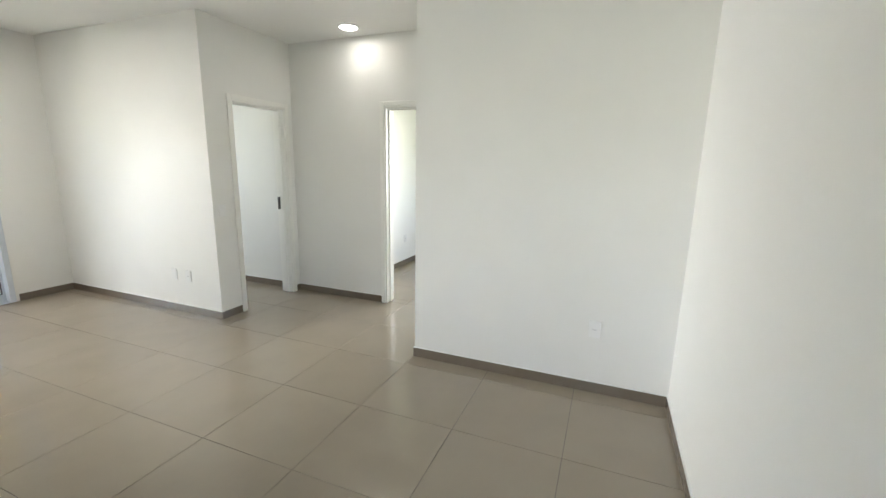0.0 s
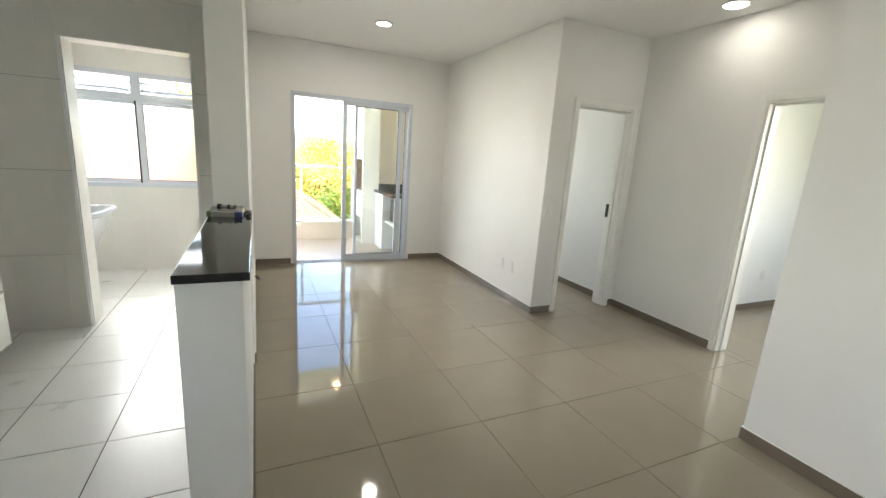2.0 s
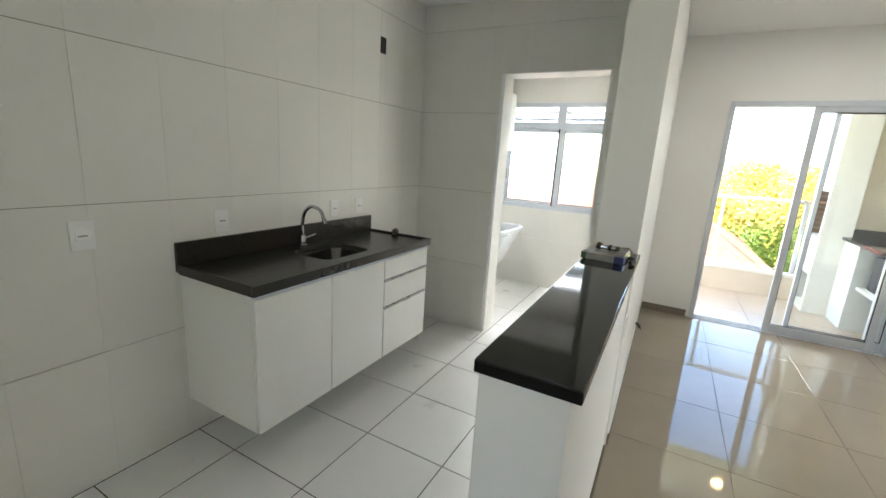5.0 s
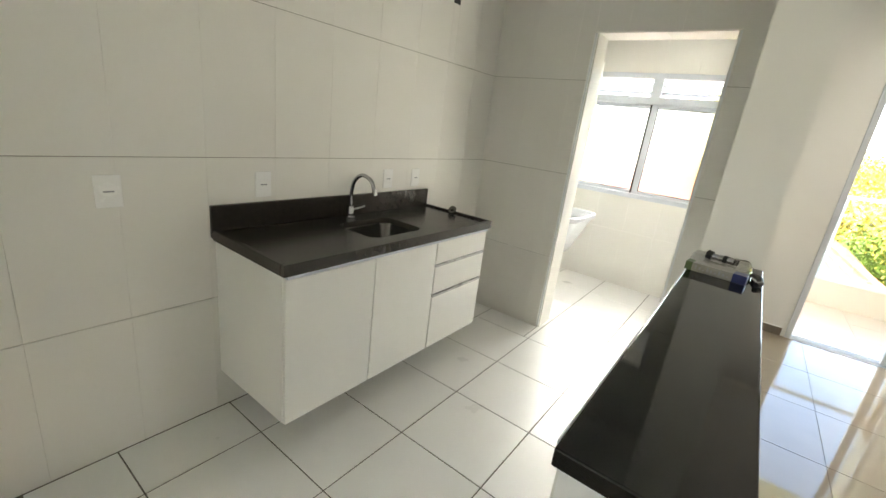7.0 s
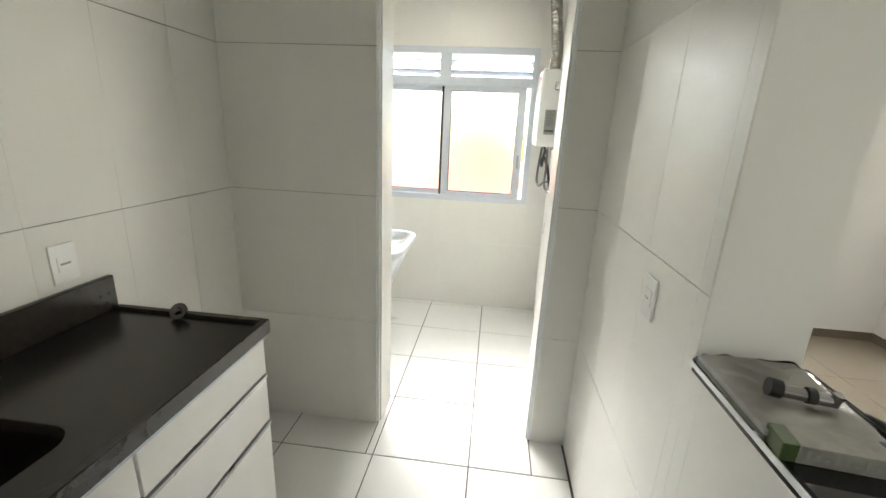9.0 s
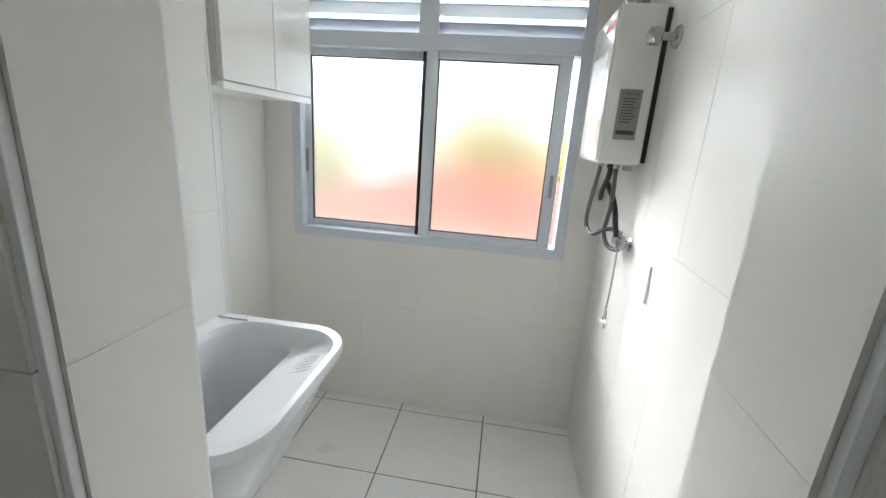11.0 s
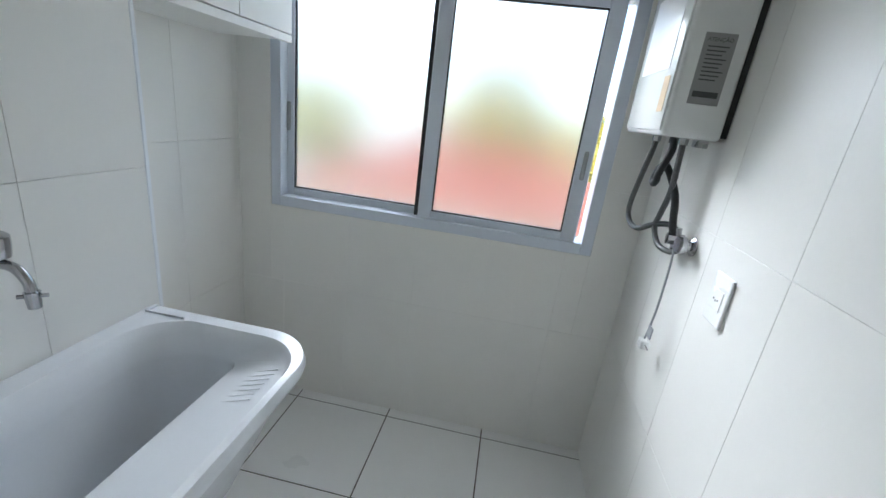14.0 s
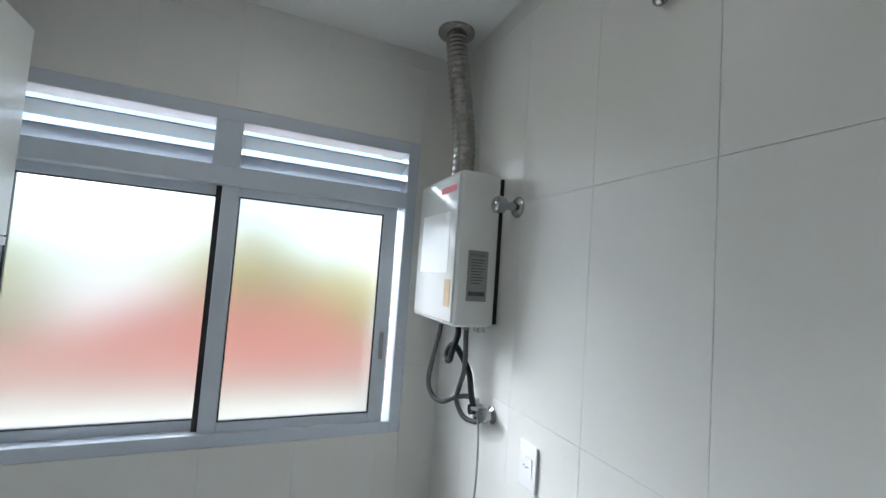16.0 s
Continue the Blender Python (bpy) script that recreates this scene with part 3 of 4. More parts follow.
# fill lamps added out of view: two on the balcony, two beyond the laundry window
for nm, at, to, w, h, watts in (("added_side_fill", (0.62, 6.25, 1.80), (3.06, 4.0, 1.25), 1.15, 1.2, SIDE_W), ("added_balcony_fill", (0.80, 6.88, 1.50), (1.6, -0.6, 1.2), 0.5, 2.0, BALCONY_W), ("added_sky_fill", (-0.4, 7.3, 2.85), (-0.6, 3.0, 0.2), 1.6, 0.9, LAUNDRY_W), ("added_sky_fill", (-1.30, 6.60, 2.50), (0.287, 4.2, 1.0), 1.6, 1.1, LAUNDRY_W * 2.7)):
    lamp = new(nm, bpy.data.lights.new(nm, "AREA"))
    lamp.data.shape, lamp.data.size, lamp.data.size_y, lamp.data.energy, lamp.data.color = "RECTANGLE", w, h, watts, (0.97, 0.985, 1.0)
    lamp.data.spread = radians(68 if nm == "added_balcony_fill" else 170 if nm == "added_side_fill" else 70 if at[0] > -1 else 56)
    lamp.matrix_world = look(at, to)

# ---- kitchen: bar, sink unit, plates ----
bar_counter = solid("bar_counter", box(shell(), (KR - 0.004, BARY, BART - 0.03), (0.522, COLY, BART), 0.003, 2), M_BLACK, "polished black granite bar counter on a low white wall", "counter")

CY0, CY1, CX = 1.453, 2.903, -0.842
worktop = thing("sink_worktop", (-1.1, 2.18, 0.88), "dark brown granite worktop with a raised rim and backsplash", "worktop")
SX0, SX1, SY0, SY1 = -1.25, -0.955, 2.00, 2.375
for lo, hi in (((KL + 0.002, CY0), (CX, SY0)), ((KL + 0.002, SY1), (CX, CY1)), ((KL + 0.002, SY0), (SX0, SY1)), ((SX1, SY0), (CX, SY1))):
    part("slab", box(shell(), (*lo, 0.882), (*hi, 0.910)), M_BROWN, worktop)
bm = shell()
box(bm, (CX - 0.022, CY0, 0.874), (CX + 0.001, CY1, 0.922), 0.003, 2)
box(bm, (KL + 0.024, CY0 - 0.001, 0.874), (CX - 0.022, CY0 + 0.022, 0.922), 0.003, 2)
box(bm, (KL + 0.024, CY1 - 0.022, 0.874), (CX - 0.022, CY1 + 0.001, 0.922), 0.003, 2)
part("rim", bm, M_BROWN, worktop)
part("backsplash", box(shell(), (KL + 0.001, CY0, 0.911), (KL + 0.022, CY1, 1.025), 0.002), M_BROWN, worktop)

hole = [ring_outline(SX0 + e, SX1 - e, SY0 + e, SY1 - e, rr, z, 6, rr) for e, rr, z in ((-0.0005, 0.0005, 0.882), (-0.0005, 0.0005, 0.9098), (0.001, 0.06, 0.9098), (0.0025, 0.06, 0.907), (0.0025, 0.06, 0.882))]
part("cutout_rim", loft(shell(), hole, False, False), M_BROWN, worktop, smooth=True)
bm = shell()
loft(bm, [ring_outline(SX0 - 0.004 + d, SX1 + 0.004 - d, SY0 - 0.004 + d, SY1 + 0.004 - d, r, z, 6, r) for d, r, z in
          ((-0.008, 0.06, 0.8815), (0.004, 0.06, 0.8815), (0.007, 0.06, 0.872), (0.014, 0.06, 0.80), (0.03, 0.06, 0.765), (0.06, 0.06, 0.757))], close_first=False)
kitchen_sink = thing("kitchen_sink", (-1.1, 2.2, 0.76), "stainless steel kitchen sink bowl set in dark granite", "sink")
part("bowl", bm, M_BOWL, kitchen_sink, smooth=True)
part("drain", lathe(shell(), (-1.10, 2.19, 0.758), (0, 0, 1), [(0.055, 0), (0.055, 0.004), (0.045, 0.005), (0.04, 0.002), (0.01, 0.006)]), M_CHROME, kitchen_sink, "chrome drain strainer", True)

faucet = thing("kitchen_faucet", (-1.33, 2.175, 0.910), "chrome gooseneck kitchen faucet on the dark worktop", "faucet")
part("base", lathe(shell(), (-1.33, 2.175, 0.911), (0, 0, 1), [(0.027, 0), (0.027, 0.006), (0.021, 0.012), (0.019, 0.055), (0.014, 0.065)]), M_CHROME, faucet, smooth=True)
part("spout", tube(shell(), smooth_line([(-1.33, 2.175, 0.970), (-1.333, 2.175, 1.048), (-1.315, 2.178, 1.118), (-1.265, 2.185, 1.156), (-1.205, 2.193, 1.138), (-1.178, 2.197, 1.088)]), 0.0105, 14), M_CHROME, faucet, smooth=True)
part("nozzle", rod(shell(), (-1.178, 2.197, 1.090), (-1.170, 2.198, 1.063), 0.0135), M_CHROME, faucet, smooth=True)
part("lever", tube(shell(), smooth_line([(-1.325, 2.190, 0.955), (-1.315, 2.227, 0.962), (-1.305, 2.255, 0.972)]), lambda i: 0.009 - 0.0001 * i, 10), M_CHROME, faucet, smooth=True)

strainer = solid("sink_plug", lathe(shell(), (-1.13, 2.868, 0.934), (0.1, -0.8, 0.55), [(0.026, -0.006), (0.028, 0), (0.026, 0.004), (0.012, 0.006), (0.007, 0.018), (0.010, 0.022)]), M_BOWL, "small dark sink plug leaning on the worktop rim", "sink plug", True)

sink_cabinet = thing("sink_cabinet", (-1.13, 2.18, 0.205), "white laminate wall-hung sink cabinet with doors and drawers", "cabinet")
bm = box(shell(), (KL + 0.002, 1.473, 0.205), (-0.882, 2.894, 0.74))
for lo, hi in (((KL + 0.002, 1.473), (-0.882, 1.491)), ((KL + 0.002, 2.876), (-0.882, 2.894)), ((-0.900, 1.491), (-0.882, 2.876))):
    box(bm, (*lo, 0.74), (*hi, 0.873))
part("body", bm, M_MDF, sink_cabinet)
part("rail_gap", box(shell(), (-0.8815, 1.476, 0.857), (-0.852, 2.891, 0.8735), 0.001), M_ALU, sink_cabinet, "aluminium strip under the worktop")
for y0, y1 in ((1.474, 1.931), (1.936, 2.386)):
    d = part("door", box(shell(), (-0.8805, y0, 0.205), (-0.862, y1, 0.850), 0.0015), M_MDF, sink_cabinet)
for z0, z1 in ((0.728, 0.850), (0.548, 0.710), (0.205, 0.528)):
    d = part("drawer", box(shell(), (-0.8805, 2.394, z0), (-0.862, 2.893, z1), 0.0015), M_MDF, sink_cabinet)
    if z1 < 0.8:
        part("handle", box(shell(), (-0.8805, 2.394, z1 + 0.0005), (-0.858, 2.893, z1 + 0.0115), 0.001), M_STEEL, d, "brushed aluminium edge pull")
        # near-black strip puts the shade of the finger gap into colour
        part("shade_strip", box(shell(), (-0.8815, 2.396, z1 + 0.0118), (-0.875, 2.891, z1 + 0.0165)), M_GAP_SHADE, d, "dark strip painted in for the finger gap's shade")


def wall_plate(name, at, n, up, w, h, label, kind="outlet", slots=True):
    """A white electrical plate with its bezel, module and holes; n points out of the wall."""
    at, n, up = Vector(at), Vector(n), Vector(up)
    side = up.cross(n)
    ob = thing(name, at, label, kind)
    turn = Matrix((side, up, n)).transposed().to_4x4()
    m = Matrix.Translation(at) @ turn

    def piece(nm, w0, w1, h0, h1, d0, d1, mat, parent, bev=0.0, lab=""):
        bm = box(shell(), (w0, h0, d0), (w1, h1, d1), bev, 2)
        bmesh.ops.transform(bm, matrix=m, verts=bm.verts[:])
        return part(nm, bm, mat, parent, lab)
    piece("plate", -w / 2, w / 2, -h / 2, h / 2, 0.0, 0.0081, M_PLAST, ob, 0.003)
    mod = piece("module", -w * 0.3, w * 0.3, -h * 0.2, h * 0.2, 0.0082, 0.0105, M_PLAST, ob, 0.001)
    if slots == "socket":
        for dx in (-0.0095, 0.0, 0.0095):
            bm = rod(shell(), (dx, 0 if dx else -0.003, 0.0106), (dx, 0 if dx else -0.003, 0.0112), 0.0026, n=10)
            bmesh.ops.transform(bm, matrix=m, verts=bm.verts[:])
            part("hole", bm, M_INK, mod)
    elif slots == "line":
        piece("hole", -w * 0.2, w * 0.2, -0.003, 0.003, 0.0106, 0.0112, M_GREYP, mod)
    elif slots == "switch":
        piece("rocker", -w * 0.22, w * 0.22, -h * 0.12, h * 0.12, 0.0105, 0.0135, M_PLAST, mod, 0.001)
    return ob


Z = (0, 0, 1)
for y, w in ((1.112, 0.082), (1.697, 0.078), (2.515, 0.078), (2.772, 0.078)):
    wall_plate("wall_outlet", (KL, y, 1.105), (1, 0, 0), Z, w, 0.118, "white electrical outlet on the ivory kitchen tiles", slots="line")
wall_plate("wall_switch", (KR, 2.89, 1.11), (-1, 0, 0), Z, 0.078, 0.118, "white switch plate on the tiled divider", "switch", "socket")
wall_plate("wall_outlet", (W0, -0.455, 0.455), (-1, 0, 0), Z, 0.075, 0.115, "white electrical outlet low on a white wall", slots="socket")
wall_plate("wall_outlet", (LVR, 3.33, 0.385), (-1, 0, 0), Z, 0.075, 0.115, "white electrical outlet low in the living room", slots="socket")
wall_plate("wall_outlet", (LVR, 3.53, 0.385), (-1, 0, 0), Z, 0.075, 0.115, "white blank outlet plate in the living room", slots="")
wall_plate("wall_switch", (3.165, PIER, 1.05), (0, -1, 0), Z, 0.075, 0.115, "white light switch beside the hall doorway", "switch", "switch")
wall_plate("wall_outlet", (LVL, 2.487, 0.745), (1, 0, 0), Z, 0.075, 0.115, "white electrical outlet under the bar counter", slots="socket")
wall_plate("wall_outlet", (5.9, 2.38, 0.40), (0, -1, 0), Z, 0.075, 0.115, "white electrical outlet low in the bedroom", slots="socket")
# flat panel, coloured black for the shade inside the open box
junction_box = solid("junction_box", box(shell(), (KL - 0.0038, 2.988, 2.205), (KL - 0.002, 3.058, 2.315)), M_RUBBER, "junction box in the kitchen tiles, its inner shade a black panel", "junction box")

# loose wires near the floor
wires = thing("loose_wires", (LVL, 4.45, 0.05), "loose black wire ends sticking out of the white wall", "wire")
for dy, dx in ((0.0, 0.05), (0.03, 0.03), (0.05, 0.045)):
    part("wire", tube(shell(), smooth_line([(LVL - 0.002, 4.42 + dy, 0.10), (LVL + dx * 0.6, 4.42 + dy, 0.09), (LVL + dx, 4.43 + dy * 1.5, 0.055)]), 0.004, 8), M_RUBBER, wires, smooth=True)

# a bagged pile of manuals, a lens-shaped fitting and a roll of blue tape at the end of the bar
manuals = thing("manual_pile", (0.38, 2.45, BART), "pile of printed manuals in a clear bag on the bar", "manuals")
random.seed(4)
for k in range(2):
    dx, dy = random.uniform(-0.008, 0.008), random.uniform(-0.01, 0.01)
    bm = box(shell(), (-0.09, -0.115, 0), (0.09, 0.115, 0.010), 0.002)
    bmesh.ops.transform(bm, matrix=Matrix.Translation((0.385 + dx, 2.475 + dy, BART + 0.0005 + k * 0.0105)) @ Matrix.Rotation(radians(random.uniform(-5, 5)), 4, "Z"), verts=bm.verts[:])
    part("booklet", bm, (M_DARKP, M_MANUAL)[k], manuals)
bm = shell()
bmesh.ops.create_grid(bm, x_segments=26, y_segments=30, size=0.5)
for v in bm.verts:
    e = max(abs(v.co.x), abs(v.co.y)) * 2
    v.co = Vector((0.385 + v.co.x * 0.205, 2.478 + v.co.y * 0.235, BART + 0.028 - max(0, e - 0.86) * 0.17 + 0.006 * noise.noise(Vector((v.co.x * 7, v.co.y * 7, 1)))))
bag = part("plastic_bag", bm, glassy("thin_plastic_film", 0.12, (0.93, 0.93, 0.93), 1.25), manuals, "crumpled clear plastic bag", True)
bag.visible_shadow = False
fitting = thing("tap_fitting", (0.39, 2.43, BART + 0.032), "small black and chrome tap fitting on the manuals", "fitting")
part("barrel", rod(shell(), (0.355, 2.44, BART + 0.043), (0.425, 2.425, BART + 0.041), 0.011), M_CHROME, fitting, smooth=True)
part("cap", rod(shell(), (0.338, 2.444, BART + 0.046), (0.356, 2.44, BART + 0.044), 0.016), M_RUBBER, fitting, "black cap", True)
part("collar", rod(shell(), (0.392, 2.432, BART + 0.043), (0.404, 2.4295, BART + 0.043), 0.014), M_RUBBER, fitting, "black collar", True)
part("stem", rod(shell(), (0.430, 2.424, BART + 0.034), (0.432, 2.42, BART + 0.056), 0.008), M_CHROME, fitting, smooth=True)
product_box = thing("product_box", (0.385, 2.34, BART), "narrow white product box with green and blue ends", "box")
turn = Matrix.Translation((0.383, 2.328, BART + 0.0006)) @ Matrix.Rotation(radians(-7), 4, "Z")
for nm, x0, x1, mt, lab in (("end", -0.092, -0.070, M_GREEN, "dark green printed end"), ("body", -0.070, 0.052, M_MANUAL, "pale printed middle"), ("end", 0.052, 0.092, M_BLUE, "dark blue printed end")):
    bm = box(shell(), (x0, -0.024, 0), (x1, 0.024, 0.030), 0.001)
    bmesh.ops.transform(bm, matrix=turn, verts=bm.verts[:])
    pb = part(nm, bm, mt, product_box, lab)
bm = shell()
for k in range(9):
    box(bm, (-0.060 + 0.012 * k, -0.0248, 0.010), (-0.055 + 0.012 * k, -0.0241, 0.024 - 0.005 * (k % 3)))
bmesh.ops.transform(bm, matrix=turn, verts=bm.verts[:])
part("print_bar", bm, M_GREYP, product_box, "grey unreadable print")
strap = solid("cable_tie_bundle", tube(shell(), smooth_line([(0.49, 2.43, BART + 0.012), (0.505, 2.38, BART + 0.018), (0.512, 2.335, BART + 0.012), (0.500, 2.31, BART + 0.009)]), 0.009, 10), M_RUBBER, "short black rubber strap on the bar edge", "strap", True)

setting("trim", box(shell(), (KR - 0.0085, BARY + 0.026, BART - 0.016), (KR - 0.0045, COLY, BART - 0.004), 0.001), M_TRIM, "white edge trim along the bar counter", "trim")

# ---- laundry ----
tub = thing("laundry_tub", (-0.9, 4.15, 0.4), "white moulded laundry tub with washboard slope on the wall", "laundry tub")
TX0, TX1, TY0, TY1, TZ = LC + 0.002, -0.632, 3.86, 4.484, 0.862


def tub_ring(a, b, c, d, r, z, zf=None):
    pts = ring_outline(TX0 + a, TX1 - b, TY0 + c, TY1 - d, r, z, 8, 0.115 if a > 0.03 else 0.012)
    return pts


bm = shell()
loft(bm, [tub_ring(0.02, 0.20, 0.09, 0.09, 0.10, 0.46), tub_ring(0.004, 0.16, 0.08, 0.08, 0.11, 0.50), tub_ring(0.0, 0.06, 0.035, 0.035, 0.13, 0.74),
          tub_ring(0.0, 0.028, 0.02, 0.02, 0.135, 0.815), tub_ring(0.0, 0.004, 0.003, 0.003, 0.14, 0.828), tub_ring(0.0, 0.0, 0.0, 0.0, 0.14, 0.842), tub_ring(0.0, 0.006, 0.006, 0.006, 0.135, TZ),
          tub_ring(0.052, 0.022, 0.026, 0.042, 0.12, TZ + 0.001), tub_ring(0.060, 0.028, 0.034, 0.050, 0.115, TZ - 0.008), tub_ring(0.068, 0.036, 0.040, 0.058, 0.11, TZ - 0.022),
          tub_ring(0.080, 0.190, 0.050, 0.070, 0.035, 0.796), tub_ring(0.082, 0.197, 0.052, 0.072, 0.03, 0.786), tub_ring(0.105, 0.215, 0.075, 0.09, 0.03, 0.56), tub_ring(0.12, 0.23, 0.09, 0.105, 0.025, 0.538), tub_ring(0.13, 0.24, 0.105, 0.12, 0.02, 0.534)], close_last=True)
part("basin", bm, M_TANK, tub, smooth=True)
bm = shell()
for k in range(7):
    f = k / 6
    y = TY1 - 0.12 - 0.018 * k
    tube(bm, [Vector((TX1 - 0.060 - 0.095 * s, y, TZ - 0.025 - 0.034 * s)) for s in (0, 0.5, 1)], 0.0011, 8)
part("washboard_rib", bm, M_TANK, tub, smooth=True)
bm = shell()
box(bm, (TX0 + 0.01, TY1 - 0.040, TZ), (TX0 + 0.016, TY1 - 0.008, TZ + 0.006), 0.001)
box(bm, (TX0 + 0.01, TY1 - 0.044, TZ), (TX0 + 0.12, TY1 - 0.038, TZ + 0.006), 0.001)
part("soap_ledge", bm, M_TANK, tub)
part("drain", lathe(shell(), (-0.955, 4.16, 0.535), (0, 0, 1), [(0.03, 0), (0.03, 0.003), (0.02, 0.004), (0.006, 0.002)]), M_CHROME, tub, "chrome drain", True)

tap = thing("laundry_tap", (LC, 4.139, 1.11), "chrome wall tap over the laundry tub", "tap")
part("flange", lathe(shell(), (LC + 0.0005, 4.139, 1.108), (1, 0, 0), [(0.026, 0), (0.026, 0.004), (0.018, 0.012), (0.011, 0.018), (0.011, 0.05)]), M_CHROME, tap, smooth=True)
part("handle", lathe(shell(), (LC + 0.045, 4.139, 1.112), (0.12, 0, 1), [(0.010, 0), (0.021, 0.008), (0.022, 0.03), (0.021, 0.045), (0.017, 0.048)]), M_CHROME, tap, smooth=True)
part("spout", tube(shell(), smooth_line([(LC + 0.045, 4.139, 1.108), (LC + 0.075, 4.143, 1.102), (LC + 0.092, 4.146, 1.08), (LC + 0.095, 4.147, 1.055)]), 0.0085, 12), M_CHROME, tap, smooth=True)
part("nozzle", rod(shell(), (LC + 0.095, 4.147, 1.06), (LC + 0.096, 4.147, 1.03), 0.012, 0.010), M_CHROME, tap, smooth=True)
part("pin", rod(shell(), (LC + 0.080, 4.134, 1.052), (LC + 0.112, 4.160, 1.052), 0.004, n=8), M_CHROME, tap, smooth=True)


def shutoff(at, n, label, big=1.0, reach=0.028):
    """A chrome shut-off valve: canopy on the wall, stem and round lobed handle."""
    at, n = Vector(at), Vector(n)
    ob = thing("shutoff_valve", at, label, "valve", "chrome shut-off valves")
    part("canopy", lathe(shell(), at + n * 0.0005, n, [(0.034 * big, 0), (0.034 * big, 0.003), (0.028 * big, 0.010), (0.014 * big, 0.014), (0.012 * big, reach + 0.002)]), M_CHROME, ob, smooth=True)
    part("handle", lathe(shell(), at + n * reach, n, [(0.016 * big, 0), (0.026 * big, 0.006), (0.028 * big, 0.02), (0.026 * big, 0.034), (0.020 * big, 0.038), (0.004, 0.039)], 10), M_CHROME, ob, smooth=True)
    return ob


shutoff((LC, 4.012, 1.797), (1, 0, 0), "round chrome shut-off valve high on the tiled chase", 1.15)
shutoff((KRL, 4.745, 1.845), (-1, 0, 0), "chrome shut-off valve beside the water heater", 1.0, 0.05)
shutoff((KRL, 4.235, 2.245), (-1, 0, 0), "chrome shut-off valve near the laundry ceiling", 0.8)

wall_cabinet = thing("wall_cabinet", (-1.27, 4.87, 1.6), "white laminate wall cabinet with two closed doors", "cabinet")
part("body", box(shell(), (LN + 0.002, 4.56, 1.615), (-1.133, 5.175, 2.235), 0.001), M_MDF, wall_cabinet)
part("bottom_lip", box(shell(), (-1.1325, 4.56, 1.608), (-1.112, 5.175, 1.632), 0.001), M_MDF, wall_cabinet)
for y0, y1 in ((4.562, 4.872), (4.876, 5.174)):
    part("door", box(shell(), (-1.131, y0, 1.636), (-1.112, y1, 2.236), 0.0012), M_MDF, wall_cabinet)

# water heater with its duct, hoses and cord
HX0, HX1, HY0, HY1, HZ0, HZ1 = 0.124, 0.276, 4.828, 5.205, 1.450, 1.962
heater = thing("water_heater", ((HX0 + HX1) / 2, 5.02, HZ0), "white enamelled gas water heater on the tiled wall", "water heater")
part("casing", box(shell(), (HX0, HY0, HZ0), (HX1 - 0.006, HY1, HZ1), 0.010, 3), M_ENAMEL, heater, smooth=True)
part("back_plate", box(shell(), (HX1 - 0.0055, HY0 + 0.008, HZ0 + 0.01), (KRL - 0.0005, HY1 - 0.006, HZ1 - 0.01), 0.002), M_RUBBER, heater, "dark back plate and gasket")
part("front_panel", box(shell(), (HX0 - 0.006, HY0 + 0.012, HZ0 + 0.012), (HX0 + 0.001, HY1 - 0.012, HZ1 - 0.012), 0.005, 2), M_ENAMEL, heater, smooth=True)
st = part("warning_sticker", box(shell(), (HX0 + 0.038, HY0 - 0.0012, 1.535), (HX0 + 0.112, HY0 - 0.0002, 1.700)), M_LABEL, heater, "silver grey warning sticker")
bm = shell()
for k in range(9):
    box(bm, (HX0 + 0.050, HY0 - 0.0018, 1.668 - k * 0.0095), (HX0 + 0.100 - 0.006 * (k % 3), HY0 - 0.0013, 1.671 - k * 0.0095))
box(bm, (HX0 + 0.045, HY0 - 0.0018, 1.552), (HX0 + 0.105, HY0 - 0.0013, 1.566))
part("print_line", bm, M_INK, st)
part("energy_sticker", box(shell(), (HX0 - 0.0074, HY0 + 0.03, 1.51), (HX0 - 0.0062, HY0 + 0.075, 1.60)), M_KRAFT, heater, "worn tan sticker")
part("control_panel", box(shell(), (HX0 - 0.0076, HY0 + 0.06, 1.62), (HX0 - 0.0062, HY1 - 0.06, 1.83), 0.0004), M_PLAST, heater, "glossy control panel")
part("brand_mark", box(shell(), (HX0 - 0.0074, HY0 + 0.03, 1.895), (HX0 - 0.0062, HY0 + 0.155, 1.918)), M_RED, heater, "red mark")


def lettering(word, size, m, mat, parent, label):
    """The word as a mesh part, laid by the pose m."""
    cu = bpy.data.curves.new("lettering", "FONT")
    cu.body, cu.size, cu.align_x, cu.extrude = word, size, "CENTER", 0.0003
    tmp = bpy.data.objects.new("lettering", cu)
    scene.collection.objects.link(tmp)
    me = bpy.data.meshes.new_from_object(tmp.evaluated_get(bpy.context.evaluated_depsgraph_get()))
    bpy.data.objects.remove(tmp)
    me.transform(m)
    me.materials.clear()
    me.materials.append(mat)
    ob = new("lettering", me)
    ob.parent = parent
    ob.matrix_parent_inverse = Matrix.Translation(-parent.location)
    return tagged(ob, label)


lettering("ATENÇÃO", 0.0125, Matrix.Translation((HX0 + 0.075, HY0 - 0.0015, 1.681)) @ Matrix.Rotation(radians(90), 4, "X"), M_INK, st, "dark printed word")

duct_line = smooth_line([(0.215, 5.03, HZ1 - 0.002), (0.222, 5.045, 2.10), (0.212, 5.055, 2.22), (0.194, 5.065, 2.36), (0.178, 5.075, 2.48), (0.170, 5.08, LCEIL)], 22)
duct = thing("flue_duct", (0.19, 5.06, HZ1), "corrugated aluminium flue duct from heater to ceiling", "flue duct")
